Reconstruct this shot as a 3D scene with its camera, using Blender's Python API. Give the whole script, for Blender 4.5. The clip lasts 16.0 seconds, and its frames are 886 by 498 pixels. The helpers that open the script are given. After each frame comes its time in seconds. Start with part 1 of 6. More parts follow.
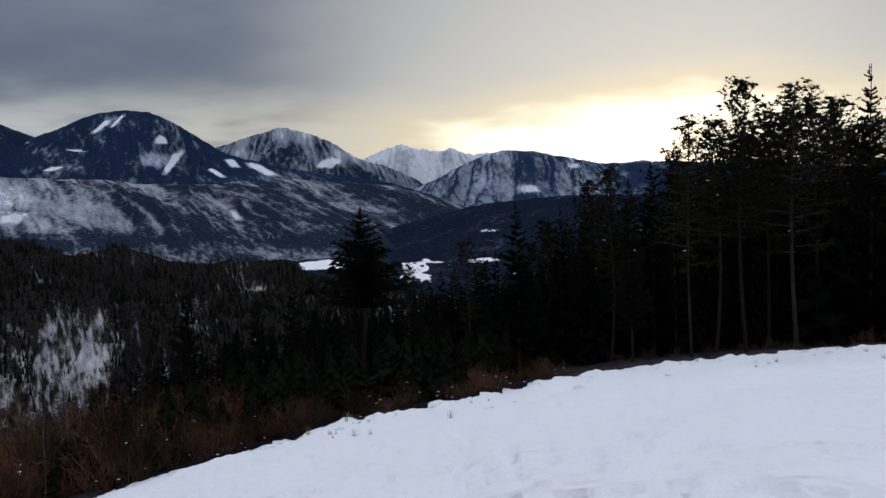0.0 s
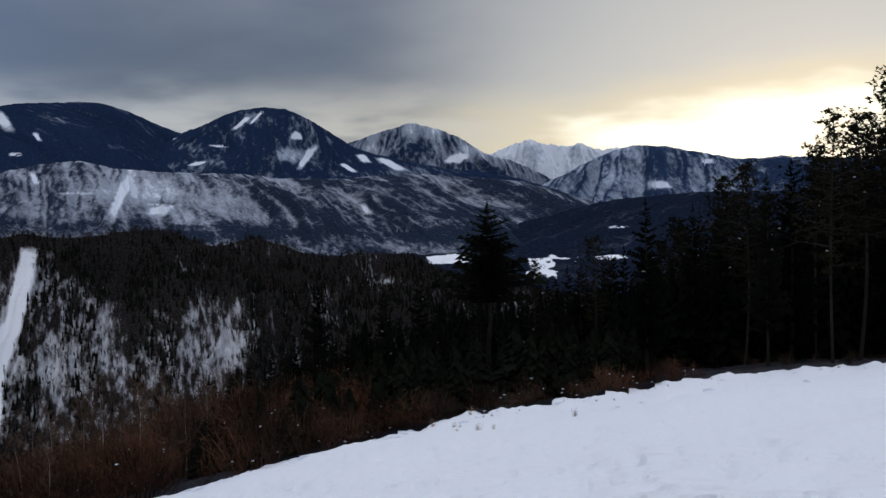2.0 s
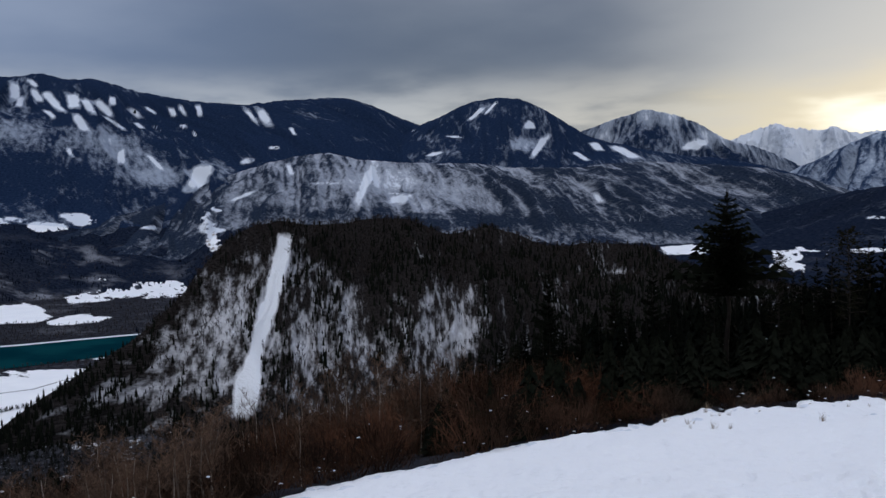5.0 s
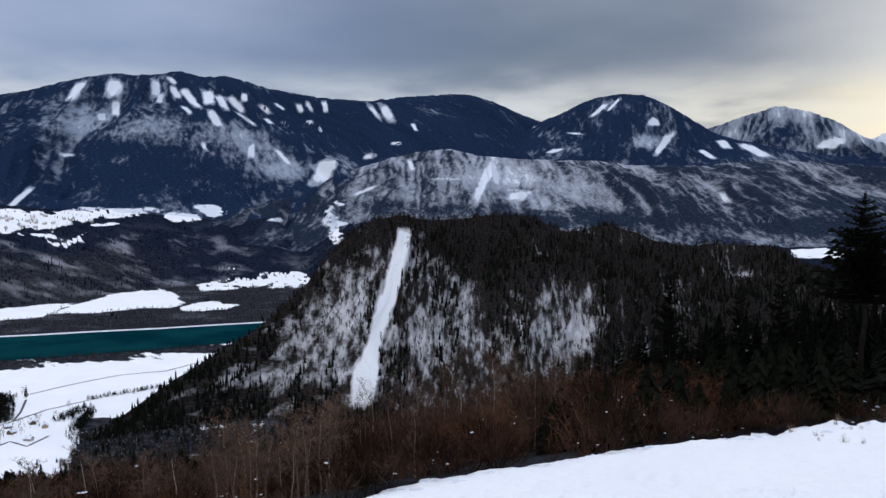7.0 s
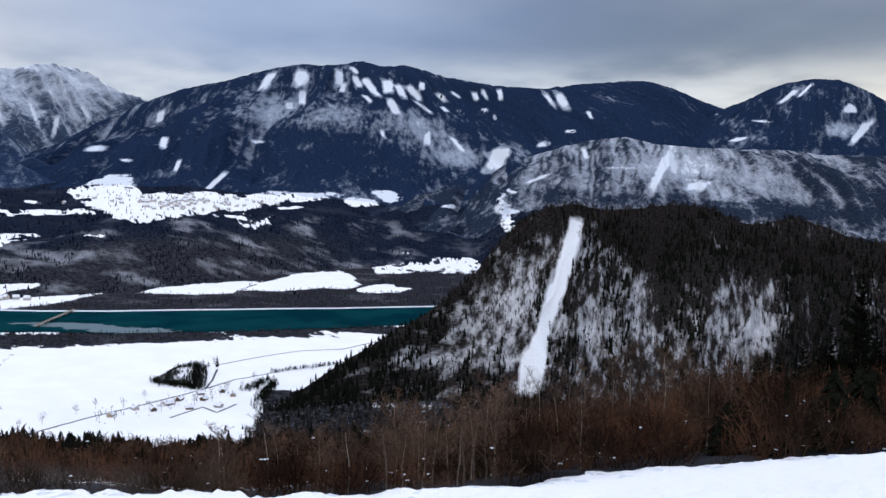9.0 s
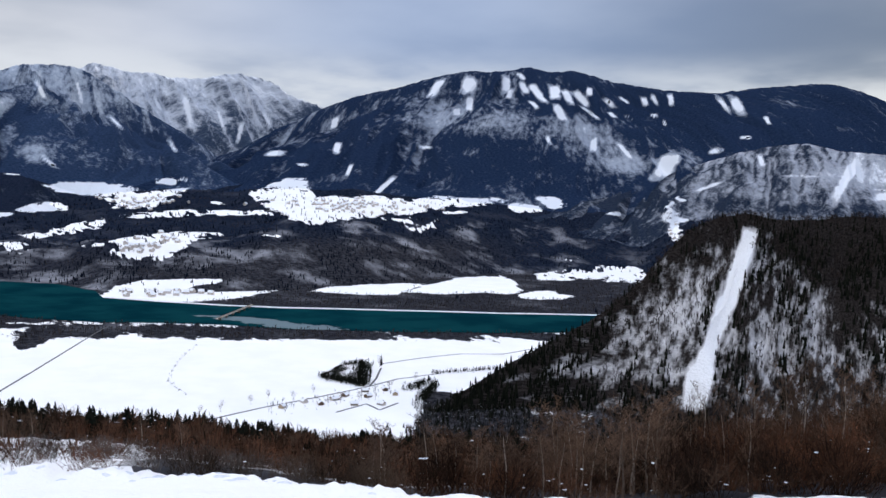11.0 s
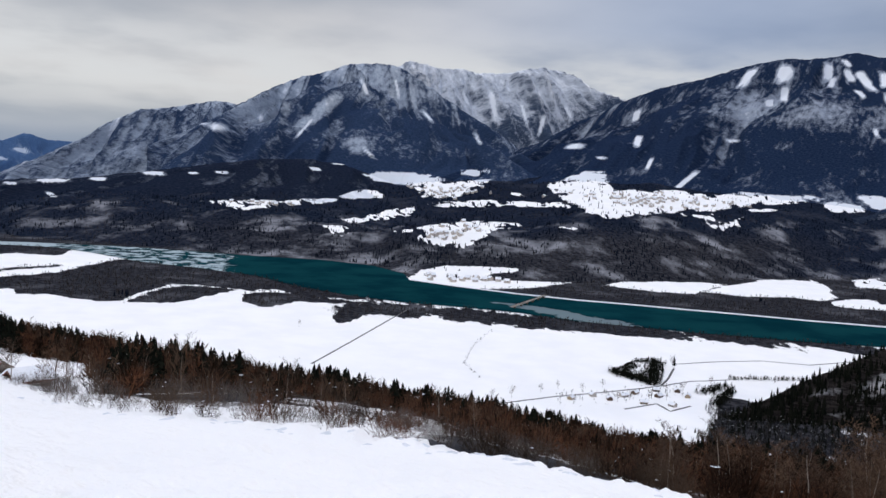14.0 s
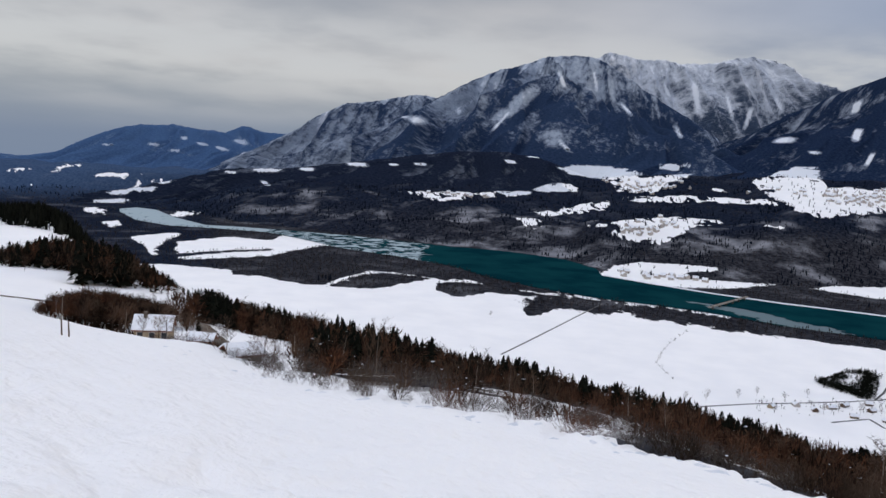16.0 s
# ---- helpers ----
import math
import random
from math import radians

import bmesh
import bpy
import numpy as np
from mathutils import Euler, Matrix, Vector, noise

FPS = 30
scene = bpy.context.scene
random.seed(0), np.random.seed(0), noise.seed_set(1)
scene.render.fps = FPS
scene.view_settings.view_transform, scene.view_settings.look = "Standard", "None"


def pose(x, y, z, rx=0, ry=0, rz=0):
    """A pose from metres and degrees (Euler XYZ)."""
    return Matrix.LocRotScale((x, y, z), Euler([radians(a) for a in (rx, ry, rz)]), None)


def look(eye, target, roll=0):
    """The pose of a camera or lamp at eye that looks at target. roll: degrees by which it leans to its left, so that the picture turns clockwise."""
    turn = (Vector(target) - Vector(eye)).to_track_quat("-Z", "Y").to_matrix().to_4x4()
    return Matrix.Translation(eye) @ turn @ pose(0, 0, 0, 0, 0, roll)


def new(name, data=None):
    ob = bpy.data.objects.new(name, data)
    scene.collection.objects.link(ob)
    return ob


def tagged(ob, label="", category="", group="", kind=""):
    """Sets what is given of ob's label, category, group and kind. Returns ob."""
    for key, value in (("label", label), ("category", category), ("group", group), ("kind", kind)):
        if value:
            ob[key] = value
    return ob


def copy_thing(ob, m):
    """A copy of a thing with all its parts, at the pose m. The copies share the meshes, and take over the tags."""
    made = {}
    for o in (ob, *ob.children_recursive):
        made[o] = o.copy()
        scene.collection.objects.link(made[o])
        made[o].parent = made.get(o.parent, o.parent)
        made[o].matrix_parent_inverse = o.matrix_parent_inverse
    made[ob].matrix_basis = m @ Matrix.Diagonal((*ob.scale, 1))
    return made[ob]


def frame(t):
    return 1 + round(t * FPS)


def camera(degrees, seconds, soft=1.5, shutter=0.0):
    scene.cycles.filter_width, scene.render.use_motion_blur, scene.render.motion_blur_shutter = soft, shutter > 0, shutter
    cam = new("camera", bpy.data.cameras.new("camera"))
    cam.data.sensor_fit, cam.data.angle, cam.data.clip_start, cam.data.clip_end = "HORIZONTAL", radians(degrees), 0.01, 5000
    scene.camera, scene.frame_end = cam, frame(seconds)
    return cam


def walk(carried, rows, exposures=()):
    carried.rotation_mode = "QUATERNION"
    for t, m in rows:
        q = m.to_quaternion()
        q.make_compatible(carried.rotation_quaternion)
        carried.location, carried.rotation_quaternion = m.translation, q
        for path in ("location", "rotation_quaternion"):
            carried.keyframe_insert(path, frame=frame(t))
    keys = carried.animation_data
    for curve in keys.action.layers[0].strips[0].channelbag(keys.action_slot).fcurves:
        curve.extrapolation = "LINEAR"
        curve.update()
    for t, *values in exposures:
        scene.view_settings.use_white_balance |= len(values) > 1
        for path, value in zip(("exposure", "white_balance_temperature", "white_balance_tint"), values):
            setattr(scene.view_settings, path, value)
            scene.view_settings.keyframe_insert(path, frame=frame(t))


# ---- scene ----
cam = camera(53.9, 16.0, soft=1.5, shutter=0.0)
EYE = 1.7  # lookout eye height over the snow under it
TURN = [  # seconds, bearing, pitch, roll in degrees: the camera turns on the spot
    (0.0, 4.67, -1.59, 1.58),
    (0.5, 6.65, -1.55, 1.64),
    (1.0, 8.53, -1.57, 1.43),
    (1.5, 10.64, -1.65, 0.98),
    (2.0, 12.98, -1.72, 0.94),
    (2.5, 15.14, -1.80, 1.07),
    (3.0, 17.96, -2.04, 0.57),
    (3.5, 20.64, -2.16, 0.68),
    (4.0, 23.26, -2.17, 0.88),
    (6.5, 34.04, -2.40, -0.17),
    (7.0, 35.90, -2.45, -0.31),
    (7.5, 38.83, -2.74, -0.38),
    (8.0, 41.91, -3.03, -0.69),
    (8.5, 44.42, -3.25, -1.16),
    (9.0, 47.17, -3.39, -1.27),
    (9.5, 49.82, -3.47, -1.66),
    (12.0, 63.38, -3.42, -2.46),
    (12.5, 66.18, -3.72, -2.83),
    (13.0, 69.36, -4.07, -3.02),
    (13.5, 72.95, -4.34, -3.38),
    (14.0, 77.29, -4.68, -3.24),
    (14.5, 81.02, -5.01, -3.63),
    (15.0, 84.10, -5.28, -3.57),
    (15.5, 87.23, -5.61, -3.53),
    (16.0, 90.02, -5.92, -3.81),
]
walk(cam, [(t, pose(0, 0, EYE, 90 + p, r, b)) for t, b, p, r in TURN],
     exposures=[(0.0, -0.58, 6260, 10), (4.0, -0.66, 6130, 10), (6.3, -0.23, 6250, 10), (9.0, 0.08, 6230, 10), (12.0, 0.12, 6490, 10), (14.0, -0.02, 6700, 10), (16.0, -0.28, 6670, 10)])

# ---- small maths ----
rng = np.random.default_rng(7)


def tand(a):
    return np.tan(np.radians(a))


def place(b, r, z=0.0):
    """The point at bearing b (degrees, leftwards from north) and distance r from the lookout."""
    return Vector((-math.sin(radians(b)) * r, math.cos(radians(b)) * r, z))


def line(pairs, b, soften=0.0):
    """Values along bearings, through pairs of (bearing, value), with the corners rounded off."""
    p = np.array(sorted(pairs), float)
    if not soften:
        return np.interp(b, p[:, 0], p[:, 1])
    return sum(w * np.interp(b + d * soften, p[:, 0], p[:, 1]) for d, w in ((-1.5, .12), (-.75, .23), (0, .3), (.75, .23), (1.5, .12)))


def lattice(ix, iy, seed):
    h = (ix.astype(np.int64) * 374761393 + iy.astype(np.int64) * 668265263 + seed * 974634541) & 0x7fffffff
    h = ((h ^ (h >> 13)) * 1274126177) & 0x7fffffff
    return ((h ^ (h >> 16)) & 0xffff) / 65535.0


def smooth_noise(x, y, seed=0):
    ix, iy = np.floor(x), np.floor(y)
    fx, fy = x - ix, y - iy
    fx, fy = fx * fx * (3 - 2 * fx), fy * fy * (3 - 2 * fy)
    a, b = lattice(ix, iy, seed), lattice(ix + 1, iy, seed)
    c, d = lattice(ix, iy + 1, seed), lattice(ix + 1, iy + 1, seed)
    return (a * (1 - fx) + b * fx) * (1 - fy) + (c * (1 - fx) + d * fx) * fy


def fbm(x, y, octaves=4, seed=0):
    s, a, n = 0.0, 1.0, 0.0
    for k in range(octaves):
        s, n = s + a * smooth_noise(x * 2 ** k + 17.3 * k, y * 2 ** k - 9.1 * k, seed + k), n + a
        a *= 0.5
    return s / n


def step(lo, hi, v):
    t = np.clip((v - lo) / (hi - lo), 0, 1)
    return t * t * (3 - 2 * t)


# ---- sky and sun ----
SUN_BEARING, SUN_HEIGHT = -10.0, 6.5
SUN_WAY = Vector((-math.sin(radians(SUN_BEARING)) * math.cos(radians(SUN_HEIGHT)), math.cos(radians(SUN_BEARING)) * math.cos(radians(SUN_HEIGHT)), math.sin(radians(SUN_HEIGHT))))

SUN_LEVEL = Vector((SUN_WAY.x, SUN_WAY.y, 0)).normalized()


class Nodes:
    """A node tree with short ways to make and join nodes."""

    def __init__(self, tree):
        self.tree = tree
        tree.nodes.clear()

    def wire(self, n, ins):
        for k, v in dict(ins).items():
            if isinstance(v, bpy.types.NodeSocket):
                self.tree.links.new(v, n.inputs[k])
            else:
                n.inputs[k].default_value = v
        return n

    def make(self, kind, ins=()):
        return self.wire(self.tree.nodes.new(kind), ins)

    def math(self, op, a, b=0.0):
        n = self.tree.nodes.new("ShaderNodeMath")
        n.operation = op
        return self.wire(n, {0: a, 1: b}).outputs[0]

    def vector(self, op, a, b=(0.0, 0.0, 0.0), scale=1.0):
        n = self.tree.nodes.new("ShaderNodeVectorMath")
        n.operation = op
        self.wire(n, {0: a, 3: scale} if op == "SCALE" else {0: a, 1: b})
        return n.outputs[1 if op == "DOT_PRODUCT" else 0]

    def mix(self, f, a, b):
        n = self.tree.nodes.new("ShaderNodeMix")
        n.data_type = "RGBA"
        return self.wire(n, {0: f, 6: a, 7: b}).outputs[2]

    def span(self, v, lo, hi, to_lo=0.0, to_hi=1.0):
        n = self.tree.nodes.new("ShaderNodeMapRange")
        n.interpolation_type = "SMOOTHSTEP"
        return self.wire(n, {0: v, 1: lo, 2: hi, 3: to_lo, 4: to_hi}).outputs[0]

    def noise(self, vec, scale, detail=4.0, rough=0.55):
        return self.make("ShaderNodeTexNoise", {"Vector": vec, "Scale": scale, "Detail": detail, "Roughness": rough}).outputs[0]

    def read(self, name, out="Fac"):
        n = self.tree.nodes.new("ShaderNodeAttribute")
        n.attribute_name = name
        return n.outputs[out]


world = bpy.data.worlds.new("winter_sky")
world.use_nodes = True
scene.world = world
w = Nodes(world.node_tree)
way = w.make("ShaderNodeTexCoord").outputs["Generated"]
sep = w.make("ShaderNodeSeparateXYZ", {0: way}).outputs
up = w.math("MAXIMUM", sep[2], 0.0)
sky = w.make("ShaderNodeTexSky")
sky.sky_type, sky.sun_disc, sky.sun_elevation, sky.sun_rotation, sky.altitude = "NISHITA", False, radians(SUN_HEIGHT), radians(-SUN_BEARING), 700.0
# angles from the veiled sun, sideways and upwards
side = w.math("ARCCOSINE", w.math("MINIMUM", w.vector("DOT_PRODUCT", w.vector("NORMALIZE", w.vector("MULTIPLY", way, (1.0, 1.0, 0.0))), SUN_LEVEL), 0.9999))
above = w.math("SUBTRACT", sep[2], SUN_WAY.z)
# cloud sheet: long soft bands, seen on a flat ceiling
low = w.math("ADD", up, 0.13)
flat = w.make("ShaderNodeCombineXYZ", {0: w.math("DIVIDE", sep[0], low), 1: w.math("DIVIDE", sep[1], low), 2: 0.0}).outputs[0]
band = w.noise(flat, 0.55, 3.0, 0.45)
wisp = w.noise(flat, 1.9, 4.0, 0.5)
thick = w.math("ADD", w.math("MULTIPLY", band, 0.8), w.math("MULTIPLY", wisp, 0.2))
blue = w.mix(w.span(side, 0.15, 0.5), (0.34, 0.36, 0.42, 1), (0.125, 0.155, 0.235, 1))
blue = w.mix(w.span(side, 0.65, 1.15), blue, (0.20, 0.265, 0.43, 1))
blue = w.mix(w.span(side, 1.2, 1.75), blue, (0.37, 0.40, 0.475, 1))
pale = w.mix(w.span(side, 0.2, 0.6), (0.62, 0.61, 0.60, 1), (0.29, 0.32, 0.395, 1))
pale = w.mix(w.span(side, 0.7, 1.2), pale, (0.37, 0.44, 0.61, 1))
pale = w.mix(w.span(side, 1.2, 1.75), pale, (0.67, 0.665, 0.70, 1))
cloud = w.mix(w.span(thick, 0.36, 0.64), blue, pale)
# pale strip under the cloud's edge
strip = w.math("MULTIPLY", w.span(sep[2], 0.03, 0.10), w.span(sep[2], 0.175, 0.11))
cloud = w.mix(w.math("MULTIPLY", strip, w.span(wisp, 0.30, 0.62, 0.25, 0.95)), cloud, w.mix(w.span(side, 0.3, 0.9), (0.76, 0.70, 0.60, 1), (0.66, 0.68, 0.73, 1)))
cloud = w.mix(w.math("MULTIPLY", w.span(sep[2], 0.085, 0.0), w.span(side, 1.35, 1.85)), cloud, (0.20, 0.285, 0.44, 1))
# the veiled sun: a broad pale veil, a yellow glow along the cloud's edge, a white core
far_off = w.math("SQRT", w.math("ADD", w.math("POWER", side, 2.0), w.math("POWER", w.math("MULTIPLY", above, 1.3), 2.0)))
cloud = w.mix(w.math("MULTIPLY", w.span(far_off, 0.55, 0.1), w.span(thick, 0.7, 0.4, 0.65, 1.0)), cloud, (0.80, 0.79, 0.76, 1))
long_off = w.math("SQRT", w.math("ADD", w.math("POWER", side, 2.0), w.math("POWER", w.math("MULTIPLY", w.math("ADD", above, 0.022), 5.4), 2.0)))
long_off = w.math("ADD", long_off, w.math("MULTIPLY", w.math("SUBTRACT", wisp, 0.5), 0.30))
cloud = w.mix(w.span(long_off, 0.50, 0.22, 0.0, 0.9), cloud, (1.0, 0.87, 0.62, 1))
cloud = w.mix(w.span(long_off, 0.31, 0.14), cloud, (1.8, 1.7, 1.4, 1))
# an overcast sky is brighter towards the zenith
rise = w.math("ADD", w.math("MULTIPLY", w.span(up, 0.22, 0.9, 0.0, 1.0), 1.9), 1.0)
cloud = w.vector("SCALE", cloud, scale=rise)
both = w.make("ShaderNodeAddShader", {0: w.make("ShaderNodeBackground", {"Color": sky.outputs[0], "Strength": 0.02}).outputs[0],
                                      1: w.make("ShaderNodeBackground", {"Color": cloud, "Strength": 0.95}).outputs[0]})
w.make("ShaderNodeOutputWorld", {"Surface": both.outputs[0]})

sun = new("sun", bpy.data.lights.new("sun", "SUN"))
sun.data.energy, sun.data.angle, sun.data.color = 1.5, radians(30), (1.0, 0.86, 0.68)
sun.matrix_world = look((0, 0, 300), Vector((0, 0, 300)) - SUN_WAY)

# ---- materials ----
def material(name):
    m = bpy.data.materials.new(name)
    m.use_nodes = True
    return m, Nodes(m.node_tree)


def finish(n, colour, rough=0.8, bump=None, reach=0.1, strength=0.5, gloss=0.3):
    ins = {"Base Color": colour, "Roughness": rough, "Specular IOR Level": gloss}
    if bump is not None:
        ins["Normal"] = n.make("ShaderNodeBump", {"Height": bump, "Distance": reach, "Strength": strength}).outputs[0]
    n.make("ShaderNodeOutputMaterial", {0: n.make("ShaderNodeBsdfPrincipled", ins).outputs[0]})


def plain(name, dark, light, scale=3.0, rough=0.8, bump=0.02, gloss=0.25, vary=0.0):
    """A mottled material between two colours; vary: how far whole objects differ."""
    m, n = material(name)
    at = n.make("ShaderNodeTexCoord").outputs["Object"]
    big, fine = n.noise(at, scale, 4.0), n.noise(at, scale * 9, 3.0)
    f = n.math("ADD", n.math("MULTIPLY", big, 0.65), n.math("MULTIPLY", fine, 0.35))
    if vary:
        f = n.math("ADD", f, n.math("MULTIPLY", n.math("SUBTRACT", n.make("ShaderNodeObjectInfo").outputs["Random"], 0.5), vary))
    finish(n, n.mix(n.span(f, 0.3, 0.7), (*dark, 1), (*light, 1)), rough, fine, bump, 0.6, gloss)
    return m


def islands(name, dark, light, rough=0.9, gloss=0.0):
    """For joined trees: each one has its own tone between two colours."""
    m, n = material(name)
    one = n.make("ShaderNodeNewGeometry").outputs["Random Per Island"]
    fine = n.noise(n.make("ShaderNodeTexCoord").outputs["Object"], 0.6, 3.0)
    f = n.math("ADD", n.math("MULTIPLY", one, 0.7), n.math("MULTIPLY", fine, 0.3))
    finish(n, n.mix(f, (*dark, 1), (*light, 1)), rough, None, gloss=gloss)
    return m


def ground_material():
    """Snow where the land is open, dark litter and low wood where it is not."""
    m, n = material("snow_and_litter")
    at = n.make("ShaderNodeTexCoord").outputs["Object"]
    opened = n.read("open")
    broad, mid, fine = n.noise(at, 0.02, 5.0), n.noise(at, 0.12, 4.0), n.noise(at, 1.6, 5.0)
    f = n.math("ADD", opened, n.math("MULTIPLY", n.math("SUBTRACT", mid, 0.5), 0.9))
    f = n.math("ADD", f, n.math("MULTIPLY", n.math("SUBTRACT", broad, 0.5), 0.6))
    # spruce_land holds a blue haze tint, as these woods lie far off
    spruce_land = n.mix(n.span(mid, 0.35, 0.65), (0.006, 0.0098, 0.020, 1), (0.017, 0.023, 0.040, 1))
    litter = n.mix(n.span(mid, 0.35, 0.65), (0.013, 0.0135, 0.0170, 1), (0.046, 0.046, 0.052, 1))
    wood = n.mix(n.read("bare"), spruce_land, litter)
    # Far plain turned blue: distance haze painted into the ground colour.
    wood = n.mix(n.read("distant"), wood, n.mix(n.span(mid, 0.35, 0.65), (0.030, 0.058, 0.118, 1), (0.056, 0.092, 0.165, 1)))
    # pale patches: thin snow between the trees, and mist painted as colour
    thin = n.noise(at, 0.010, 6.0, 0.60)
    wood = n.mix(n.math("MULTIPLY", n.math("MULTIPLY", n.span(thin, 0.46, 0.66), n.span(n.noise(at, 0.006, 3.0), 0.42, 0.6)), n.read("thin")), wood, (0.30, 0.31, 0.345, 1))
    snow = n.mix(n.span(broad, 0.3, 0.7), (0.87, 0.88, 0.90, 1), (0.925, 0.93, 0.94, 1))
    dents = n.make("ShaderNodeTexVoronoi", {"Vector": at, "Scale": 1.5, "Randomness": 0.9}).outputs[0]
    dents = n.math("MULTIPLY", n.span(dents, 0.05, 0.42), n.read("trodden"))
    grain = n.math("ADD", n.math("ADD", n.math("MULTIPLY", fine, 0.7), dents), n.noise(at, 0.45, 5.0))
    finish(n, n.mix(n.span(f, 0.40, 0.60), wood, snow), 0.8, grain, 0.9, 0.5, 0.0)
    return m


def mountain_material(name, dark, light, streak=1.0, snow=(0.74, 0.78, 0.84), grain=0.62, bend=26.0, veil=(0.33, 0.375, 0.45), long=2.4, speck=0.75):
    """Forest on steep flanks: a thin veil of snow between the trees in falling streaks, open snow in the clearings."""
    m, n = material(name)
    face = n.read("flank", "Vector")
    density = n.read("whiteness")
    drift = n.make("ShaderNodeTexNoise", {"Vector": n.vector("MULTIPLY", face, (1 / 120 / grain, 1 / 200 / grain, 1.0)), "Scale": 1.0, "Detail": 2.0}).outputs[1]
    bent = n.vector("ADD", face, n.vector("SCALE", n.vector("SUBTRACT", drift, (0.5, 0.5, 0.5)), scale=bend * grain))
    runs = n.noise(n.vector("MULTIPLY", bent, (1 / 26 / grain, 1 / 26 / long / grain, 0.0)), 1.0, 5.0, 0.6)
    fine = n.noise(n.vector("MULTIPLY", face, (1 / 11 / grain, 1 / 14 / grain, 0.0)), 1.0, 3.0, 0.7)
    broad = n.noise(n.vector("MULTIPLY", bent, (1 / 150 / grain, 1 / 260 / grain, 0.0)), 1.0, 4.0, 0.55)
    f = n.math("ADD", density, n.math("MULTIPLY", n.math("SUBTRACT", runs, 0.5), 1.35 * streak))
    f = n.math("ADD", f, n.math("MULTIPLY", n.math("SUBTRACT", fine, 0.5), speck))
    f = n.math("ADD", f, n.math("MULTIPLY", n.math("SUBTRACT", broad, 0.5), 1.25))
    wood = n.mix(n.span(fine, 0.3, 0.7), (*dark, 1), (*light, 1))
    veiled = n.mix(n.span(f, 0.22, 1.02), wood, (*veil, 1))
    finish(n, n.mix(n.span(f, 1.0, 1.40), veiled, (*snow, 1)), 0.9, fine, 6.0, 0.7, 0.0)
    return m


M_GROUND = ground_material()
# Mountain colours, save the near hill's, have blue distance haze painted in.
M_FAR = mountain_material("haze_blue_forest_and_snow", (0.0080, 0.017, 0.042), (0.021, 0.036, 0.075), 1.15, long=3.6, speck=0.55)
# Massif and high rock: thicker haze put in as lighter, bluer base colours.
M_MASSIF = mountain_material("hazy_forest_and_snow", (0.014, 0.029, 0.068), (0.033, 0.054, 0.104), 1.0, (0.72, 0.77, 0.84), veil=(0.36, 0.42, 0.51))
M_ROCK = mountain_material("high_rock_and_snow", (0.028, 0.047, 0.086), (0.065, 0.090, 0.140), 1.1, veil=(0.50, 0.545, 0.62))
M_FRONT = mountain_material("bare_wood_and_snow", (0.010, 0.018, 0.038), (0.032, 0.043, 0.066), 1.0, veil=(0.37, 0.40, 0.46))
M_HILL = mountain_material("hill_wood_and_snow", (0.008, 0.0072, 0.0074), (0.036, 0.031, 0.029), 1.75, (0.86, 0.88, 0.91), 0.20, 14.0, (0.56, 0.56, 0.58), 4.5, 0.45)
# The farthest mountain's blue is atmospheric haze, given as its base colour.
M_BLUE = mountain_material("haze_blue_land", (0.038, 0.082, 0.180), (0.068, 0.128, 0.25), 0.8, (0.42, 0.49, 0.60), veil=(0.20, 0.27, 0.38))
M_DARKHILL = mountain_material("dark_spruce_hill", (0.006, 0.011, 0.024), (0.018, 0.024, 0.042), veil=(0.13, 0.15, 0.19))
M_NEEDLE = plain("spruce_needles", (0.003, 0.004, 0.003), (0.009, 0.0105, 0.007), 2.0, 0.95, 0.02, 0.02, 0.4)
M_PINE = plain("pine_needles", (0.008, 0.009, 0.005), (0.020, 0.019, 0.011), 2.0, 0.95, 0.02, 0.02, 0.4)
M_BARK = plain("dark_bark", (0.010, 0.008, 0.007), (0.032, 0.026, 0.022), 5.0, 0.95, 0.03, 0.1, 0.3)
# Terrace trees carry the same blue haze in their colour.
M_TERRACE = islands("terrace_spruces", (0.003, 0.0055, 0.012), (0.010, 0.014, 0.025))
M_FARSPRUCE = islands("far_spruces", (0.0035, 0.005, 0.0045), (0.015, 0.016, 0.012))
M_CRESTWOOD = islands("brown_crest_wood", (0.010, 0.0085, 0.008), (0.058, 0.045, 0.040))
M_FARTWIG = islands("far_bare_trees", (0.018, 0.016, 0.0165), (0.075, 0.066, 0.066))


def brush_material():
    """Bare twigs: whole bushes are black-brown, reddish or greyish, with single twigs lighter or darker."""
    m, n = material("brown_twigs")
    at = n.make("ShaderNodeTexCoord").outputs["Object"]
    one = n.make("ShaderNodeNewGeometry").outputs["Random Per Island"]
    bush = n.span(n.noise(at, 0.30, 2.0), 0.40, 0.63)
    hue = n.span(n.noise(n.vector("ADD", at, (70.0, 30.0, 0.0)), 0.09, 2.0), 0.35, 0.65)
    light = n.mix(hue, (0.118, 0.052, 0.029, 1), (0.078, 0.056, 0.041, 1))
    f = n.math("ADD", n.math("MULTIPLY", bush, 0.8), n.math("MULTIPLY", one, 0.2))
    finish(n, n.mix(f, (0.008, 0.006, 0.005, 1), light), 0.95, None, gloss=0.0)
    return m


M_TWIG = brush_material()
M_GREYTWIG = islands("grey_frosted_twigs", (0.026, 0.022, 0.020), (0.15, 0.13, 0.12))


